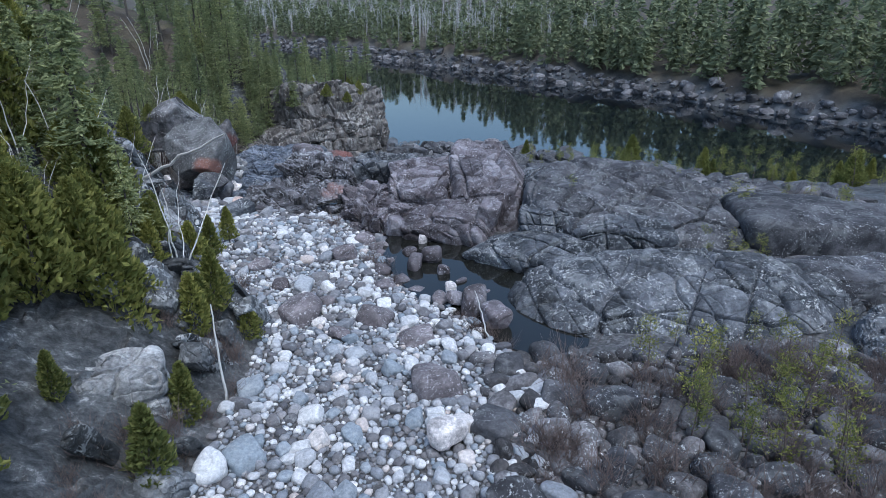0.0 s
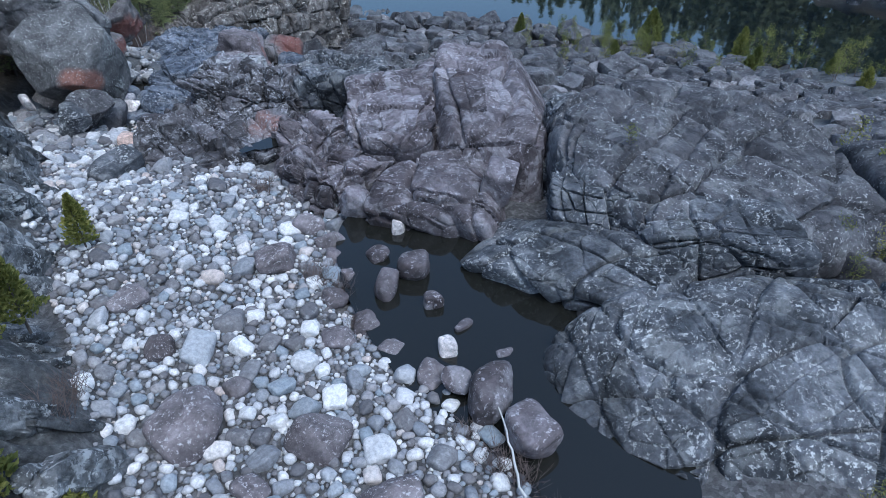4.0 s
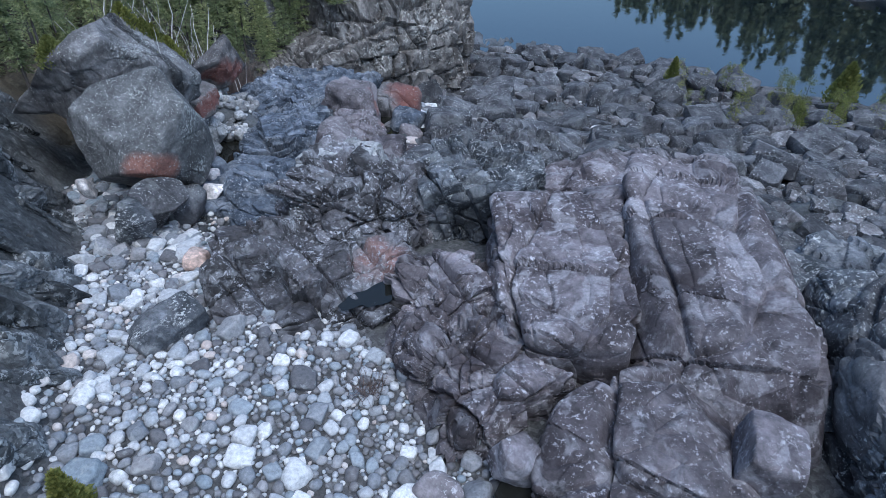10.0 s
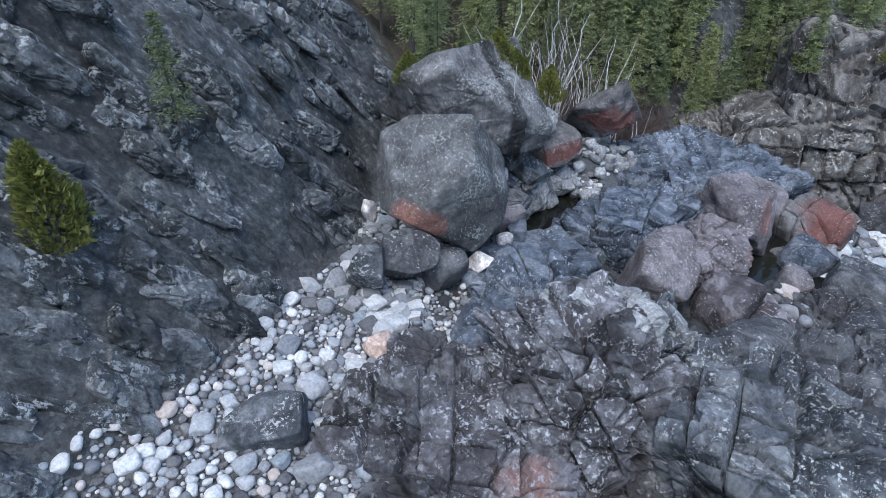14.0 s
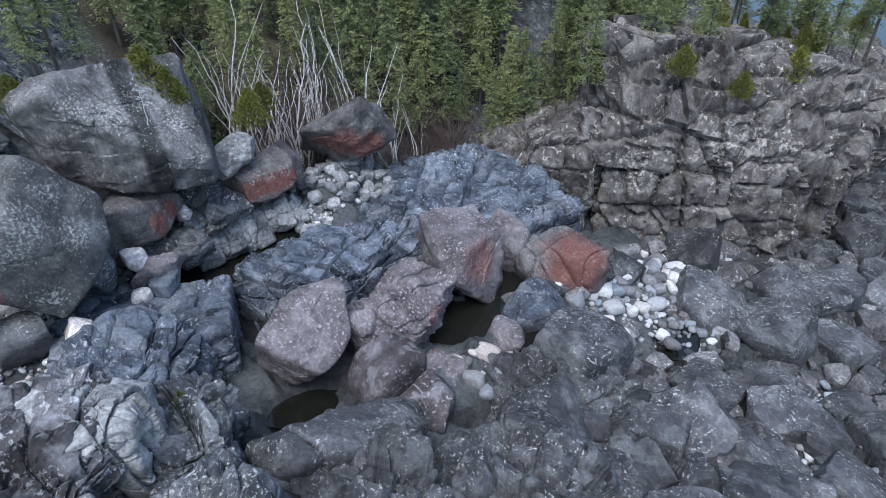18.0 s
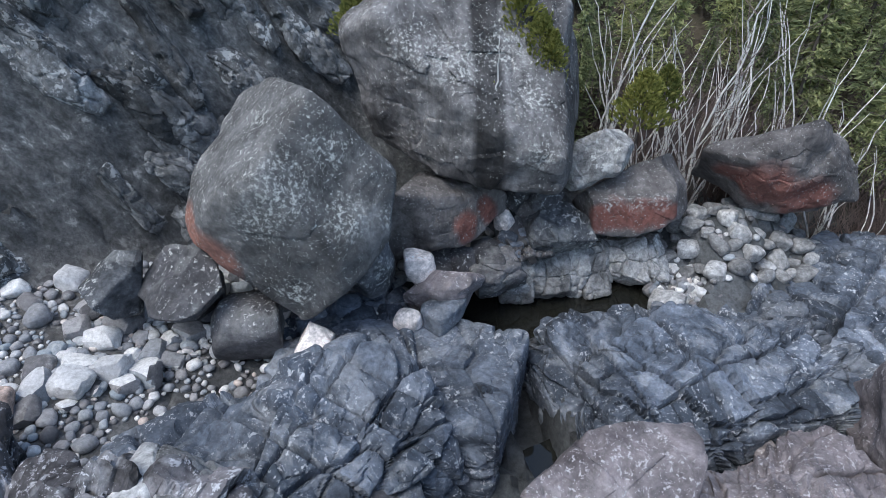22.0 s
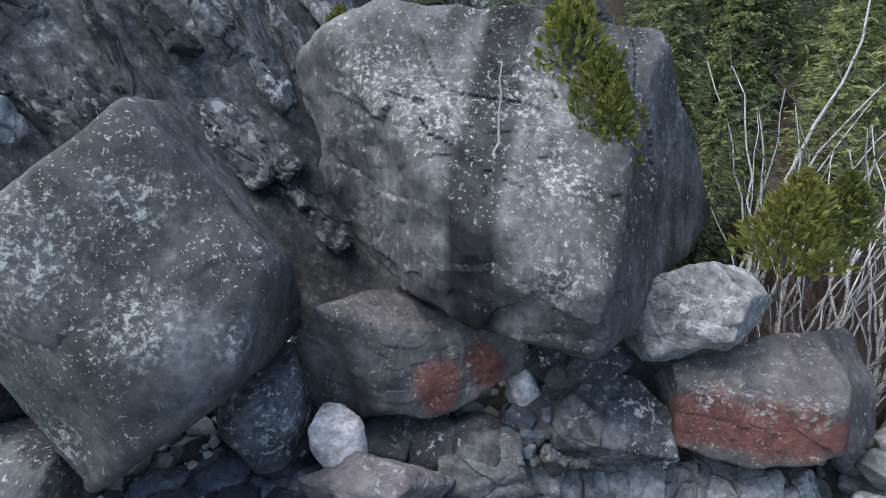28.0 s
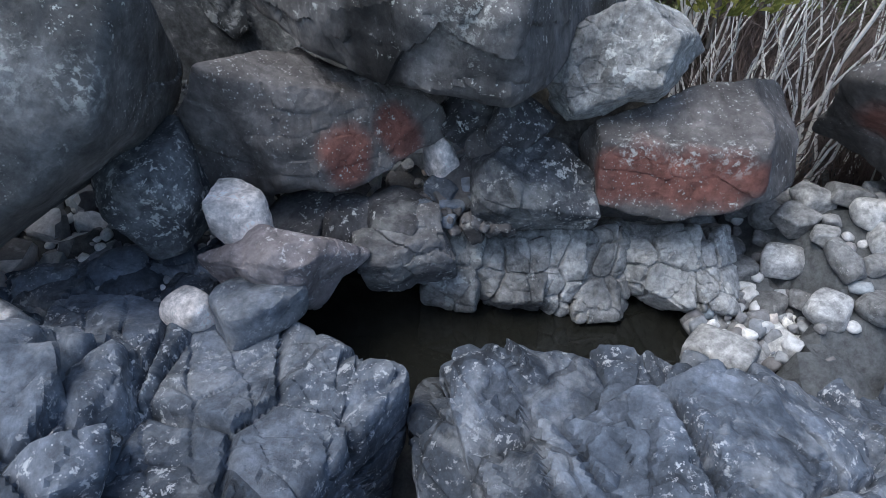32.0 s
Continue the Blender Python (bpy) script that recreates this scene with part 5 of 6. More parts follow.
rock("cobble", "white angular boulder below the great boulder", white_stone, (-15.0, 42.1, 6.95), (0.5, 0.4, 0.5), 604, 5, category="cobble", sharp=26,
     planes=((0.80, 0.03, -0.60, 0.30), (-0.84, 0.34, 0.42, 0.28), (0.09, 0.97, -0.24, 0.29), (-0.15, -0.88, 0.45, 0.38), (0.18, 0.34, 0.92, 0.49), (-0.41, 0.16, -0.90, 0.48), (0.72, -0.65, -0.26, 0.62), (0.51, 0.00, 0.86, 0.58), (0.30, 0.62, -0.73, 0.30), (-0.27, 0.70, 0.66, 0.38), (0.02, -0.62, 0.78, 0.60)))
stone_at("white speckled stone on the blue shelf", white_stone, (-15.8, 44.0, 6.75), 0.3, 605, 8)
stone_at("peach-coloured stone in the cobble channel", peach_stone, (-12.95, 36.7, 7.75), 0.42, 606, 8, (1.1, 0.9, 0.7))
stone_at("white stone beside the peach stone", white_stone, (-13.05, 35.8, 7.5), 0.32, 607)
rock("rock_shard", "white jagged shard leaning on the dark slope", white_stone, (-18.5, 39.8, 8.25), (0.18, 0.3, 0.42), 610, 4, (20, -15, 30), category="rock", sharp=16)
for k, (x, y, z, r, shape) in enumerate(((-0.75, 26.4, 8.3, 0.55, (1, 0.8, 0.95)), (-1.85, 27.2, 8.25, 0.36, (1.1, 0.9, 0.6)), (-1.55, 25.4, 8.35, 0.46, (0.75, 0.9, 1.0)), (-0.25, 24.9, 8.25, 0.34, (0.9, 0.8, 0.9)), (0.5, 23.9, 8.2, 0.24, (1.2, 0.6, 0.5)),
                                         (0.9, 21.2, 8.6, 0.6, (1, 0.9, 0.95)), (1.65, 20.2, 8.5, 0.55, (1.05, 0.9, 0.9)), (0.2, 21.8, 8.5, 0.34, (1, 0.9, 0.7)), (1.5, 22.9, 8.15, 0.2, (1.3, 0.7, 0.4)))):
    stone_at("brown-grey boulder standing in the pool", rock_brown, (x, y, z), r, 620 + k, 7, shape)
stone_at("white angular stone at the edge of the pool", white_stone, (0.05, 23.05, 8.35), 0.27, 640, 8, (1.1, 0.8, 0.8))
stone_at("white stone standing in the pool", white_stone, (-1.25, 28.5, 8.25), 0.27, 608, 10, (0.8, 0.9, 1.2))
stone_at("white egg-shaped boulder on the cobbles", white_stone, (-0.2, 12.7, 9.3), 0.52, 609, 6, (1.05, 0.85, 0.72))

def pebbles(label, count, seed, place, mat=stone_many):
    srng = np.random.RandomState(seed)
    cos, fas, base = [], [], 0
    for _ in range(count):
        co, fa = (ROUND if srng.uniform() < 0.5 else SHARP)[3][srng.randint(10)]
        r = float(np.clip(np.exp(srng.normal(-2.65, 0.45)), 0.03, 0.17))
        cos.append(turned(co * r, *srng.uniform(-180, 180, 3)) + place(srng))
        fas.append(fa + base)
        base += len(co)
    add("pebbles", label, "pebbles", np.concatenate(cos), np.concatenate(fas), mat, kind="stuff")


pebbles("small blue-grey stones in the cleft under the overhang", 150, 77, lambda g: (-17.8 - 0.75 * g.uniform(0, 1), g.uniform(46.2, 47.6), 6.85 + g.uniform(-0.05, 0.14)), rubble_mat)
for k, (x, y, z, r) in enumerate(((-18.05, 46.35, 6.95, 0.2), (-18.2, 46.75, 7.0, 0.17), (-18.3, 47.15, 7.05, 0.15), (-17.95, 46.7, 6.92, 0.13), (-18.1, 47.35, 6.95, 0.19), (-18.45, 46.6, 7.1, 0.22), (-18.5, 47.0, 7.15, 0.16))):
    stone_at("angular blue-grey stone in the cleft under the overhang", rock_blue, (x, y, z), r, 780 + k, 14, (1.1, 1.0, 0.7))
pebbles("small blue-grey stones on the shelf beside the great boulder", 160, 78, lambda g: (-15.95 - g.uniform(0, 1.0), g.uniform(41.6, 44.2), 6.3 + g.uniform(-0.05, 0.15)))
pebbles("pale pebbles at the end of the black pool", 240, 79, lambda g: (-17.3 - g.uniform(0, 1.6), g.uniform(50.3, 52.0), 5.45 + g.uniform(-0.05, 0.25)))
stone_at("blue-grey rock beside the pinkish slab", rock_blue, (-16.0, 44.75, 6.75), 0.4, 770, 12, (1, 1.3, 0.8))

# ---- trees and shrubs ----
def tube(points, radii, sides=5):
    """A tapered round stem through the points."""
    pts = np.array(points, float)
    way = np.gradient(pts, axis=0)
    way /= np.linalg.norm(way, axis=1)[:, None] + 1e-9
    a = np.cross(way, (0.31, 0.87, 0.21))
    a /= np.linalg.norm(a, axis=1)[:, None] + 1e-9
    b = np.cross(way, a)
    k = np.arange(sides) / sides * 2 * np.pi
    ring = a[:, None] * np.cos(k)[None, :, None] + b[:, None] * np.sin(k)[None, :, None]
    co = (pts[:, None] + ring * np.array(radii)[:, None, None]).reshape(-1, 3)
    i = np.arange(len(pts) - 1)[:, None] * sides
    j = np.arange(sides)[None]
    fa = np.stack([i + j, i + (j + 1) % sides, i + sides + (j + 1) % sides, i + sides + j], -1).reshape(-1, 4)
    return co, fa


def joined(pieces):
    cos, fas, base = [], [], 0
    for co, fa in pieces:
        cos.append(co)
        fas.append(fa + base)
        base += len(co)
    return np.concatenate(cos), np.concatenate(fas)


def sprays(centres, ways, long, wide, rng):
    """One small bent leaf spray (two quads) at each centre, pointing along its way."""
    n = len(centres)
    ways = ways / (np.linalg.norm(ways, axis=1)[:, None] + 1e-9)
    side = np.cross(ways, rng.normal(size=(n, 3)))
    side /= np.linalg.norm(side, axis=1)[:, None] + 1e-9
    up = np.cross(side, ways)
    long, wide = long[:, None], wide[:, None]
    a = centres - ways * long * 0.5
    m = centres + up * long * 0.12
    e = centres + ways * long * 0.5
    co = np.stack([a, m + side * wide, e, m - side * wide], 1).reshape(-1, 3)
    i = np.arange(n)[:, None] * 4
    return co, i + np.arange(4)[None]


def spruce_crown(h, spread, seed, whorls=30, per=7, dens=11, bare=0.12):
    rng = np.random.RandomState(seed)
    cs, ws, ls, wd = [], [], [], []
    for k in range(whorls):
        f = bare + (1 - bare) * (k + rng.uniform(0, 0.8)) / whorls
        reach = spread * (1 - f) ** 0.75 * rng.uniform(0.75, 1.1) + 0.12
        for b in range(per):
            if rng.uniform() < 0.12:
                continue
            az = rng.uniform(0, 2 * np.pi)
            t = np.linspace(0.15, 1.0, dens) + rng.normal(0, 0.03, dens)
            r = reach * rng.uniform(0.7, 1.1)
            droop = rng.uniform(0.15, 0.45)
            c = np.stack([np.cos(az) * r * t, np.sin(az) * r * t, f * h - droop * r * t + 0.22 * r * t**2], -1) + rng.normal(0, 0.05 * r + 0.02, (dens, 3))
            w = np.stack([np.cos(az + rng.normal(0, 0.7, dens)), np.sin(az + rng.normal(0, 0.7, dens)), rng.normal(-0.2, 0.3, dens)], -1)
            cs.append(c), ws.append(w)
            ls.append(rng.uniform(0.2, 0.38, dens) * (0.5 + 0.12 * h / 2))
            wd.append(rng.uniform(0.03, 0.062, dens) * (0.5 + 0.12 * h / 2))
    return sprays(np.concatenate(cs), np.concatenate(ws), np.concatenate(ls), np.concatenate(wd), rng)


def cedar_crown(h, spread, seed, n=1500):
    rng = np.random.RandomState(seed)
    f = rng.uniform(0.03, 1, n) ** 0.8
    az = rng.uniform(0, 2 * np.pi, n)
    lobes = 1 + 0.22 * np.sin(az * 3 + f * 9 + seed) + 0.15 * np.sin(az * 7 + f * 17)
    rad = spread * np.clip((1 - f) ** 0.7 * 1.15, 0.05, 1) * np.clip(f * 6, 0.5, 1) * lobes * rng.uniform(0.55, 1.05, n)
    c = np.stack([rad * np.cos(az), rad * np.sin(az), f * h], -1)
    w = np.stack([np.cos(az) * 0.6, np.sin(az) * 0.6, rng.uniform(0.2, 1.2, n)], -1) + rng.normal(0, 0.25, (n, 3))
    size = 0.1 + 0.035 * h
    return sprays(c, w, rng.uniform(0.8, 1.5, n) * size, rng.uniform(0.2, 0.36, n) * size, rng)


def stem_line(h, lean, az, seed, n=9, wig=0.05):
    rng = np.random.RandomState(seed)
    t = np.linspace(0, 1, n)
    bend = lean * t**1.4
    jit = np.cumsum(rng.normal(0, wig * h / n, (n, 2)), 0)
    return np.stack([np.cos(az) * bend * h + jit[:, 0], np.sin(az) * bend * h + jit[:, 1], t * h], -1)


def birch_stems(h, seed, stems):
    """White leaning stems with fine bare branches: stems and twigs apart."""
    rng = np.random.RandomState(seed)
    white, fine = [], []
    for s in range(stems):
        hh = h * rng.uniform(0.7, 1.05)
        line = stem_line(hh, rng.uniform(0.1, 0.5), rng.uniform(0, 2 * np.pi), seed * 13 + s, 11, 0.16) + (*rng.normal(0, 0.12, 2), 0)
        r0 = 0.0085 * hh * rng.uniform(0.6, 1.2)
        white.append(tube(line, np.linspace(r0, r0 * 0.25, 11), 6))
        fine.append([])
        for k in range(7):
            i = rng.randint(4, 11)
            az = rng.uniform(0, 2 * np.pi)
            ln = hh * rng.uniform(0.1, 0.26)
            t = np.linspace(0, 1, 5)[:, None]
            way = np.array([np.cos(az) * 0.7, np.sin(az) * 0.7, rng.uniform(0.2, 0.9)])
            bl = line[i] + way * ln * t + rng.normal(0, 0.02 * ln, (5, 3)) * t
            fine[-1].append(tube(bl, np.linspace(r0 * 0.28, r0 * 0.08, 5), 4))
            for q in range(2):
                w2 = way + rng.normal(0, 0.5, 3)
                fine[-1].append(tube(bl[rng.randint(1, 5)] + w2 * ln * 0.5 * t, np.linspace(r0 * 0.1, r0 * 0.04, 5), 3))
    return white, [joined(k) for k in fine]


def thing(name, label, category, parts, group=""):
    """An Empty at the base that carries named part meshes: (part, co, faces, material)."""
    root = tagged(new(name), label, category, group)
    for pname, co, fa, mat in parts:
        ob = new(pname, mesh_of(pname, co, fa, mat, shade=pname not in ("crown",)))
        ob.parent = root
    return root


def trunk_of(h, r, seed, sides=7):
    line = stem_line(h, 0.03, 1.0, seed, 9, 0.02)
    line[0, 2] -= 0.5
    return tube(line, np.linspace(r, r * 0.15, 9), sides)


def spruce(h, spread, seed, whorls, dens, bare):
    slender = bare > 0.25
    return thing("fir_tree" if slender else "spruce_tree", "tall slender fir with a bare lower trunk" if slender else "dark green spruce with a ragged narrow crown", "tree",
                 [("trunk", *trunk_of(h * 0.98, 0.014 * h, seed), bark_dark), ("crown", *spruce_crown(h, spread, seed, whorls, 7, dens, bare), needle_mat)], "trees of the wooded slope")


def cedar(h, spread, seed, n=1500):
    return thing("cedar_tree", "dense yellow-green cedar growing from the rock", "tree",
                 [("trunk", *trunk_of(h * 0.9, 0.02 * h, seed, 6), bark_dark), ("crown", *cedar_crown(h, spread, seed, n), cedar_mat)], "cedars on the rocks")


def sapling(h, seed):
    """A young tree: a thin pale stem with loose tufts of leaves and gaps between them."""
    rng = np.random.RandomState(seed)
    line = stem_line(h, 0.1, rng.uniform(0, 6.28), seed, 9, 0.06)
    line[0, 2] -= 0.3
    cs, ws = [], []
    for _ in range(15):
        f = rng.uniform(0.2, 1.0)
        base = line[int(f * 8)]
        az, reach = rng.uniform(0, 6.28), h * rng.uniform(0.08, 0.26) * (1.15 - f)
        mid = base + (np.cos(az) * reach, np.sin(az) * reach, 0.12 * h)
        n = rng.randint(14, 30)
        cs.append(mid + rng.normal(0, 0.055 * h, (n, 3)))
        ws.append(np.array([np.cos(az), np.sin(az), 0.8]) + rng.normal(0, 0.5, (n, 3)))
    cs, ws = np.concatenate(cs), np.concatenate(ws)
    n = len(cs)
    crown = sprays(cs, ws, rng.uniform(0.05, 0.1, n) * h * 0.55, rng.uniform(0.012, 0.024, n) * h * 0.55, rng)
    return thing("sapling", "thin young tree with loose yellow-green tufts", "sapling", [("trunk", *tube(line, np.linspace(0.012 * h, 0.003 * h, 9), 5), bark_grey), ("crown", *crown, cedar_mat)], "saplings among the stones")


def birch(h, seed, stems):
    white, fine = birch_stems(h, seed, stems)
    root = tagged(new("birch_tree"), "leafless white birch with leaning bare stems", "tree", "bare birches behind the boulders")
    for (wc, wf), (fc, ff) in zip(white, fine):
        stem = new("stem", mesh_of("stem", wc, wf, bark_birch))
        stem.parent = root
        spray = tagged(new("branch_spray", mesh_of("branch_spray", fc, ff, bark_grey)), kind="stuff")
        spray.parent = stem
    return root


def shrub(seed, h=0.8, n=46):
    rng = np.random.RandomState(seed)
    out = []
    for _ in range(n):
        az, ln = rng.uniform(0, 2 * np.pi), h * rng.uniform(0.5, 1.1)
        base = np.array([*rng.normal(0, 0.22 * h, 2), -0.1])
        t = np.linspace(0, 1, 5)[:, None]
        way = np.array([np.cos(az) * 0.5, np.sin(az) * 0.5, 1.0])
        line = base + way * ln * t + rng.normal(0, 0.05 * ln, (5, 3)) * t
        out.append(tube(line, np.linspace(0.009, 0.004, 5), 3))
        for _ in range(2):
            w2 = way + rng.normal(0, 0.5, 3)
            out.append(tube(line[rng.randint(1, 4)] + w2 * ln * 0.45 * t, np.linspace(0.006, 0.003, 5), 3))
    return thing("shrub", "leafless brown shrub of thin twigs", "shrub", [("twig_mass", *joined(out), bark_grey)], "bare shrubs among the stones")


rng = np.random.RandomState(11)
spruces = [spruce(9.0, 1.9, 701, 34, 12, 0.1), spruce(8.0, 1.5, 702, 30, 12, 0.2), spruce(10.0, 1.7, 703, 36, 11, 0.28), spruce(6.0, 1.5, 704, 26, 11, 0.08)]
cedars = [cedar(3.2, 1.0, 711, 2200), cedar(2.2, 0.55, 712, 1300), cedar(1.4, 0.5, 713, 900), cedar(1.7, 0.8, 714, 1300)]
birches = [birch(6.0, 721, 4), birch(5.0, 722, 5), birch(7.0, 723, 3)]
shrubs = [shrub(731), shrub(732), shrub(733)]
saplings = [sapling(2.4, 741), sapling(1.8, 742), sapling(2.1, 743)]
first = set()


def plant(kinds, k, x, y, z=None, size=1.0, tip=(0, 0)):
    """The first of a kind is moved to its place, later ones are copies."""
    kind = kinds[k % len(kinds)]
    zz = ground_z(x, y) - 0.05 if z is None else z
    m = pose(x, y, zz, tip[0], tip[1], rng.uniform(0, 360))
    if kind.name not in first:
        first.add(kind.name)
        kind.matrix_world = m
        kind.scale = (size, size, size)
        return kind
    ob = copy_thing(kind, m)
    ob.scale = (size, size, size)
    return ob


# the wooded slope
count = 0
for _ in range(2600):
    y = rng.uniform(-6, 96)
    d = 1.0 + rng.exponential(14)
    x = float(foot(y)) - d
    clear = 3.0 if y < 20 else 5.5 if y < 27 else 9.0 if y < 43.5 else 7.5 if y < 48 else 3.4 if y < 58 else 5.0
    if d < clear or d > 62 or (x > -9 and y < 9) or count >= 75:
        continue
    if shore_near(x, y) > -1.5:
        continue
    plant(spruces, rng.randint(4), x, y, size=rng.uniform(0.55, 1.1) * (0.75 if d < 9 else 1.0))
    count += 1
for _ in range(32):
    y = rng.uniform(4, 36)
    x = float(foot(y)) - rng.uniform(3.5 if y < 22 else 6.5, 19)
    plant(spruces, rng.randint(4), x, y, size=rng.uniform(0.5, 0.95))
for _ in range(16):
    y = rng.uniform(48, 62)
    x = float(foot(y)) - rng.uniform(4.0, 15)
    plant(spruces, rng.randint(4), x, y, size=rng.uniform(0.5, 0.9))
for _ in range(62):
    y = rng.uniform(49.5, 67)
    x = float(foot(y)) - rng.uniform(1.8, 9)
    plant(spruces, rng.randint(4), x, y, size=rng.uniform(0.4, 0.75))
for _ in range(34):
    y = rng.uniform(5, 27)
    x = float(foot(y)) - rng.uniform(3.2 if y < 19 else 4.5, 9.5)
    plant(spruces, rng.randint(4), x, y, size=rng.uniform(0.4, 0.72))
for _ in range(40):
    y = rng.uniform(57, 72)
    x = float(foot(y)) - rng.uniform(2.5, 11)
    plant(spruces, rng.randint(4), x, y, size=rng.uniform(0.5, 0.9))
for _ in range(80):
    y = rng.uniform(24, 84)
    x = float(foot(y)) - rng.uniform(11, 46)
    if shore_near(x, y) < -2:
        plant(spruces if rng.uniform() < 0.75 else birches, rng.randint(3), x, y, size=rng.uniform(0.6, 1.05))
# trees of the headland and along the slope's edge
for _ in range(24):
    y = rng.uniform(62, 84)
    x = float(foot(y)) - rng.uniform(1.5, 12)
    plant(spruces, rng.randint(4), x, y, z=max(ground_z(x, y), 9.0) - 0.3, size=rng.uniform(0.3, 0.7))
plant(spruces, 1, -21.6, 43.9, 12.0, 0.5)
plant(spruces, 2, -22.4, 44.6, 12.2, 0.5)
plant(spruces, 3, -21.9, 45.4, 12.4, 0.45)
plant(spruces, 3, -18.4, 34.2, 13.0, 0.5)
# cedars
for k, x, y, z, size in ((0, -9.6, 15.6, 10.3, 1.15), (0, -11.4, 12.2, 11.0, 1.0), (1, -7.0, 13.4, 9.0, 0.85), (1, -8.4, 18.7, 9.9, 0.6), (1, -10.3, 27.1, 8.9, 0.75), (1, -9.4, 22.6, 9.9, 0.8), (2, -8.1, 17.0, 10.0, 0.8),
                         (3, -19.7, 46.7, 11.5, 0.95), (3, -19.2, 47.2, 11.2, 0.7), (1, -18.9, 47.4, 10.7, 0.65), (3, -19.9, 50.0, 9.3, 0.9), (3, -20.6, 50.8, 9.5, 0.7), (3, -19.8, 43.5, 11.5, 0.5), (3, -20.5, 43.0, 11.5, 0.75),
                         (0, -15.8, 30.6, 12.0, 0.8), (0, -17.0, 28.6, 13.5, 1.0), (2, -9.5, 43.4, 7.9, 0.35), (2, -10.7, 41.0, 8.6, 0.3), (2, -18.1, 46.0, 11.0, 0.25), (3, -10.6, 68.2, 8.9, 0.7), (3, -9.6, 70.6, 9.4, 0.9), (3, -12.4, 66.2, 9.8, 0.8)):
    plant(cedars, k, x, y, z, size)
for _ in range(60):
    y = rng.uniform(11, 30)
    x = float(foot(y)) - rng.uniform(4.5, 12)
    plant(cedars, rng.choice([0, 0, 0, 3]), x, y, None, rng.uniform(0.7, 1.25))
for _ in range(46):
    u, v = rng.uniform(-6, 7), rng.uniform(-4.4, 4)
    x, y = -15.0 + 0.5 * u - 0.7 * v, 72.8 + 1.2 * u + 0.7 * v
    plant(cedars if rng.uniform() < 0.4 else spruces, rng.randint(4), x, y, 9.4 + rng.uniform(-0.6, 0.4), rng.uniform(0.45, 0.8))
# birches
for _ in range(6):
    y = rng.uniform(50, 57.5)
    x = float(foot(y)) + 1.0 - rng.uniform(0.3, 4.5)
    plant(birches, rng.randint(3), x, y, None, rng.uniform(0.9, 1.45))
for _ in range(24):
    y = rng.uniform(49.3, 58)
    x = float(foot(y)) + 1.2 - rng.uniform(0.3, 3.6)
    plant(birches, rng.randint(3), x, y, None, rng.uniform(0.6, 1.0))
for _ in range(14):
    y = rng.uniform(6, 30)
    x = float(foot(y)) - rng.uniform(2.5, 12)
    plant(birches, rng.randint(3), x, y, None, rng.uniform(0.4, 0.8))
# saplings and shrubs on the stony bank
for _ in range(34):
    x, y = rng.uniform(6.0, 14.5), rng.uniform(10.5, 18.0)
    plant(saplings, rng.randint(3), x, y, None, rng.uniform(0.55, 1.15))
for _ in range(110):
    x, y = rng.uniform(2.0, 13.5), rng.uniform(8, 17.0)
    plant(shrubs, rng.randint(3), x, y, None, rng.uniform(0.7, 1.5))
for x, y in ((0.3, 20.4), (1.4, 19.2), (0.9, 19.6), (1.9, 18.3), (-2.9, 25.6), (-3.6, 26.2), (-2.3, 24.2), (-6.2, 31.6), (-7.6, 20.0), (-7.4, 17.2), (-7.9, 21.0)):
    plant(shrubs, rng.randint(3), x, y, None, rng.uniform(0.6, 1.0))
for _ in range(70):
    x, y = rng.uniform(12, 32), rng.uniform(13, 40)
    plant(shrubs if rng.uniform() < 0.7 else saplings, 1 + rng.randint(2), x, y, None, rng.uniform(0.7, 1.5))
for x, y in ((10.5, 24.2), (11.4, 25.0), (12.2, 23.9), (13.5, 24.6), (11.8, 26.4), (14.4, 26.2), (10.0, 24.9), (6.1, 29.6)):
    plant(saplings, rng.randint(3), x, y, None if x > 6.5 else 9.6, rng.uniform(0.5, 0.9))
for _ in range(46):
    y = rng.uniform(8, 22)
    x = float(foot(y)) - rng.uniform(0.4, 5)
    if abs(x + 8.8) > 1.7 or abs(y - 13.0) > 2.2:
        plant(shrubs if rng.uniform() < 0.65 else cedars, 1 + rng.randint(2), x, y, None, rng.uniform(0.5, 1.1))
for _ in range(46):
    y = rng.uniform(49.5, 61)
    x = float(foot(y)) + 0.6 - rng.uniform(0, 4.5)
    plant(shrubs, rng.randint(3), x, y, None, rng.uniform(1.4, 2.6))
for _ in range(60):
    y = rng.uniform(3, 15)
    x = float(foot(y)) - rng.uniform(0.3, 7)
    if abs(x + 8.8) > 1.7 or abs(y - 12.5) > 2.2:
        plant(shrubs if rng.uniform() < 0.6 else cedars, 1 + rng.randint(2), x, y, None, rng.uniform(0.6, 1.3))
# young trees along the river bank
for _ in range(120):
    x = rng.uniform(9, 45)
    y = float(np.interp(x, [9, 12, 35, 60], [80, 78, 60, 36])) - rng.uniform(1, 15)
    plant(saplings if rng.uniform() < 0.75 else cedars, rng.randint(3), x, y, None, rng.uniform(0.7, 1.5))


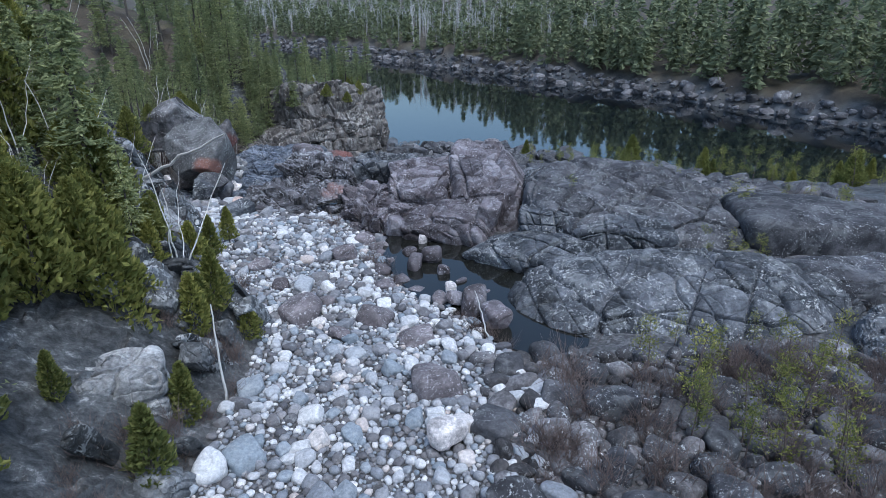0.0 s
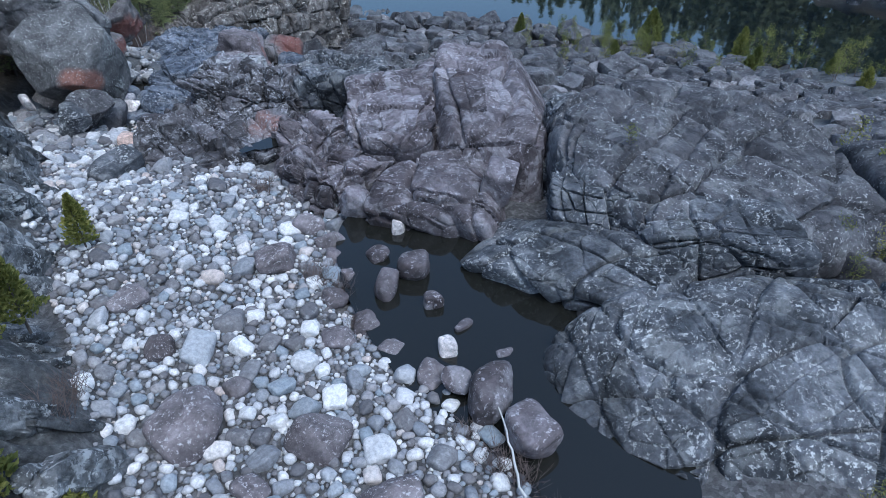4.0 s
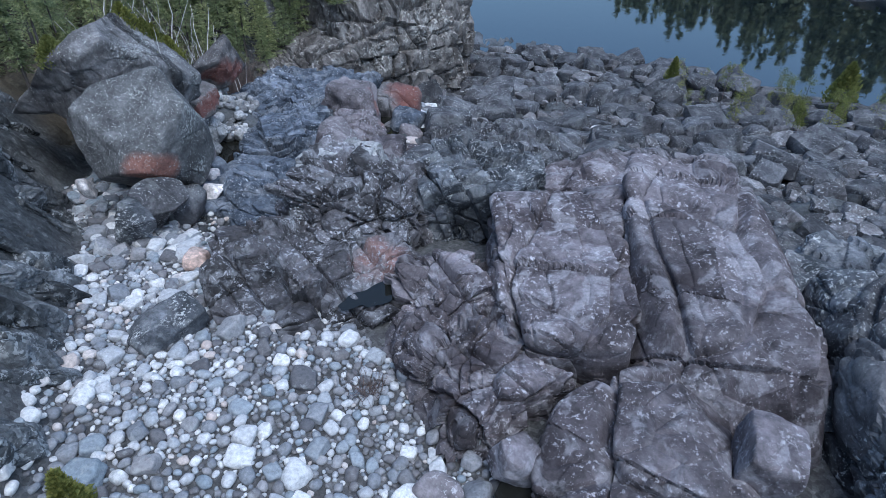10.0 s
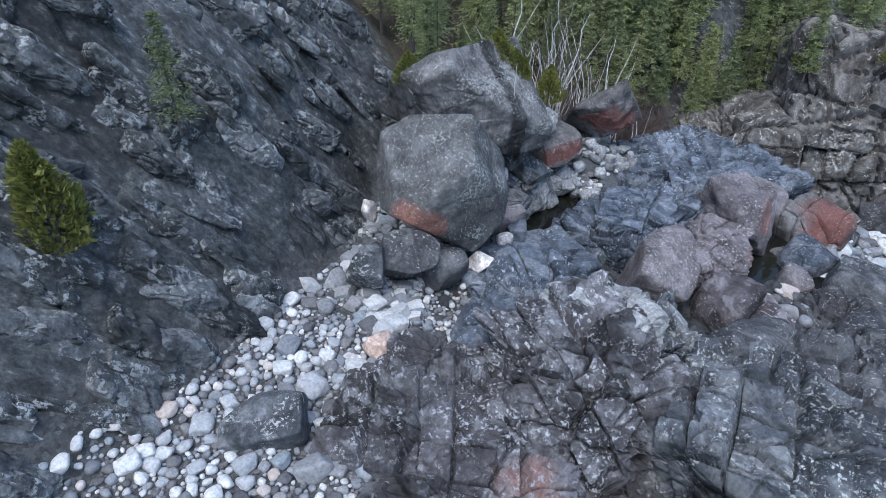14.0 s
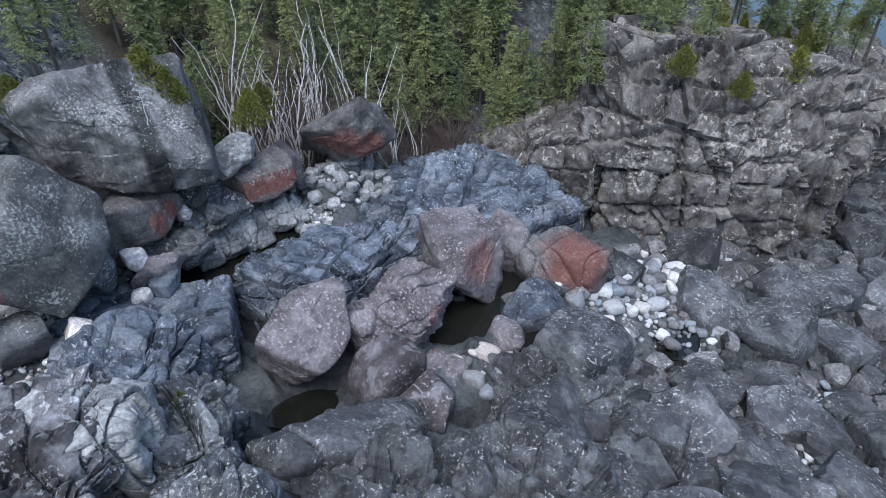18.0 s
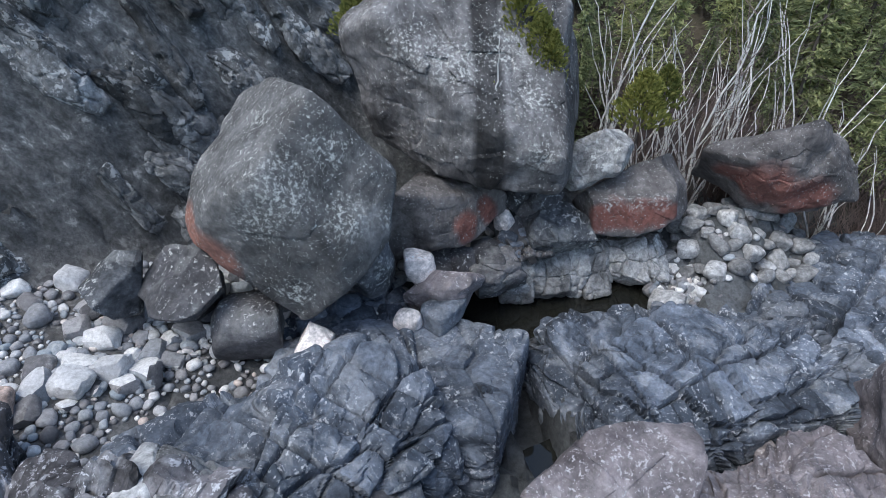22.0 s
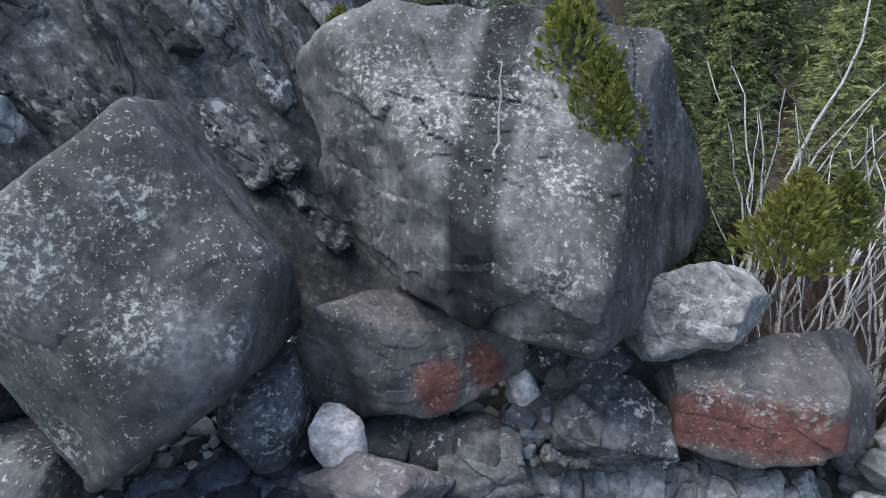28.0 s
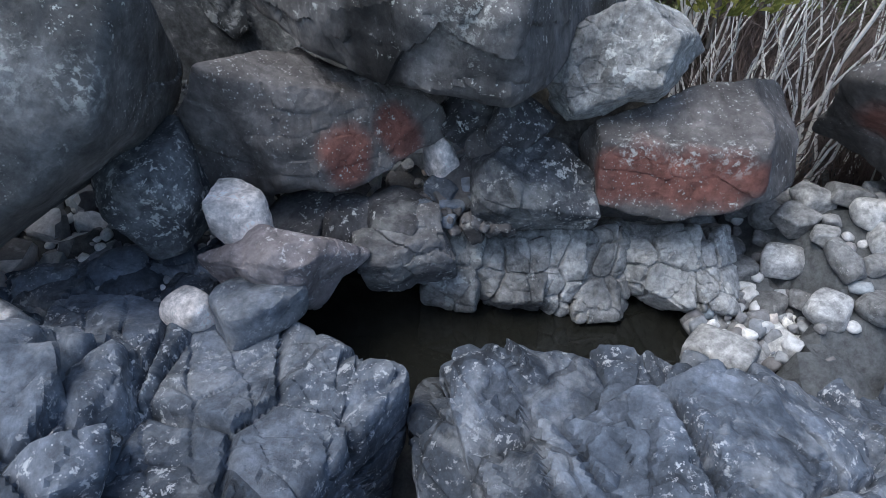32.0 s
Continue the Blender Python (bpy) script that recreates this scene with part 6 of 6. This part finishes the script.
# ---- woods across the river ----
def far_woods(count, seed):
    rng = np.random.RandomState(seed)
    cs, ws, ls, wd = [], [], [], []
    for _ in range(count):
        x = rng.uniform(-260, 230)
        if x < 15 and rng.uniform() < 0.4:
            continue
        edge = float(np.interp(x, [-400, -120, -37, 41, 62, 90, 160, 900], [740, 350, 244, 136, 103, 50, -60, -1200]))
        f = 3.5 + rng.exponential(26)
        y = edge + f / 0.72
        h = rng.uniform(8, 13) * (0.7 if f < 9 else 1.0) * (1.25 if x > 20 else 1.0)
        z0 = float(land(np.array([x]), np.array([y]))[0])
        n = 70
        t = rng.uniform(0.08, 1, n)
        az = rng.uniform(0, 2 * np.pi, n)
        r = 0.17 * h * (1 - t) ** 0.8 * rng.uniform(0.4, 1.1, n)
        cs.append(np.stack([x + r * np.cos(az), y + r * np.sin(az), z0 + t * h], -1))
        ws.append(np.stack([np.cos(az), np.sin(az), rng.uniform(-0.8, 0.3, n)], -1))
        ls.append(rng.uniform(1.2, 2.2, n))
        wd.append(rng.uniform(0.3, 0.55, n))
    return sprays(np.concatenate(cs), np.concatenate(ws), np.concatenate(ls), np.concatenate(wd), rng)


def far_shore_zone(rng, n):
    x = rng.uniform(-110, 100, n)
    edge = np.interp(x, [-400, -120, -37, 41, 62, 90, 160, 900], [740, 350, 244, 136, 103, 50, -60, -1200])
    return x, edge + rng.uniform(-1.0, 4.2, n) / 0.72


far_rocks = scatter(rng, 3200, far_shore_zone, lambda g, n: np.clip(np.exp(g.normal(-0.95, 0.6, n)), 0.2, 1.4))
heap("shore_rocks", "grey broken rock along the far shore", "rocks", far_rocks, SHARP, rubble_mat, rng, 0.15, 9.0)

co, fa = far_woods(2100, 801)
woods = new("far_woods", mesh_of("far_woods", co, fa, far_mat, False))
tagged(woods, "dark conifer woods along the far bank", "woods", kind="stuff")
pieces = []
rng = np.random.RandomState(802)
for _ in range(1300):
    x = rng.uniform(-260, 40)
    edge = float(np.interp(x, [-400, -120, -37, 41, 62, 90, 160, 900], [740, 350, 244, 136, 103, 50, -60, -1200]))
    y = edge + (9 + rng.exponential(30)) / 0.72
    h = rng.uniform(7, 12)
    z0 = float(land(np.array([x]), np.array([y]))[0])
    pieces.append(tube(stem_line(h, rng.uniform(0, 0.1), rng.uniform(0, 6.28), rng.randint(9999), 4, 0.04) + (x, y, z0), np.linspace(0.1, 0.035, 4), 4))
    for _ in range(5):
        w = np.array([*rng.normal(0, 0.5, 2), 1.0])
        t = np.linspace(0, 1, 3)[:, None]
        pieces.append(tube(np.array([x, y, z0 + h * rng.uniform(0.4, 0.9)]) + w * h * 0.22 * t, np.linspace(0.05, 0.02, 3), 3))
co, fa = joined(pieces)
bare_woods = new("bare_woods", mesh_of("bare_woods", co, fa, bark_dead))
tagged(bare_woods, "pale leafless birches scattered through the far woods", "woods", kind="stuff")

# ---- dead wood ----
def log(label, a, b, r, seed):
    rng = np.random.RandomState(seed)
    a, b = np.array(a, float), np.array(b, float)
    t = np.linspace(0, 1, 9)[:, None]
    line = a + (b - a) * t + rng.normal(0, 0.012 * np.linalg.norm(b - a), (9, 3))
    co, fa = tube(line, np.linspace(r, r * 0.45, 9), 8)
    add("dead_trunk", label, "log", co, fa, bark_dead)


log("bleached dead trunk leaning out from the slope", (-12.2, 23.7, 12.9), (-8.2, 22.25, 14.9), 0.07, 1)
log("thin bleached snag standing at the edge of the cobbles", (-6.5, 14.8, 8.7), (-6.7, 15.3, 11.6), 0.04, 2)
log("bleached stick leaning over the pool edge", (1.3, 18.7, 8.5), (0.9, 19.9, 9.7), 0.03, 3)
log("thin dead sapling standing on the overhanging rock", (-18.0, 46.0, 10.8), (-18.05, 46.1, 12.3), 0.02, 6)
log("leaning dead birch trunk", (-9.6, 9.4, 9.5), (-9.1, 10.2, 13.2), 0.05, 4)
log("short dead birch trunk", (-10.2, 9.2, 9.5), (-10.4, 9.8, 12.6), 0.05, 5)

# ---- growth on the rocky bank beside the pale boulder ----
rng = np.random.RandomState(91)
for k, (x, y, size) in enumerate(((-9.9, 15.3, 1.0), (-9.2, 16.4, 0.8), (-10.3, 16.6, 0.9), (-10.4, 14.0, 1.1), (-8.9, 11.5, 0.6))):
    plant(cedars, (0, 3, 0, 0, 1)[k], x, y, size=size)
for k, (x, y) in enumerate(((-7.6, 11.6), (-7.0, 12.4), (-8.1, 10.8), (-6.6, 13.6), (-6.3, 15.2), (-7.3, 15.6), (-8.4, 15.9), (-6.9, 16.8), (-7.8, 17.6))):
    plant(shrubs, k, x, y, size=rng.uniform(0.7, 1.1))
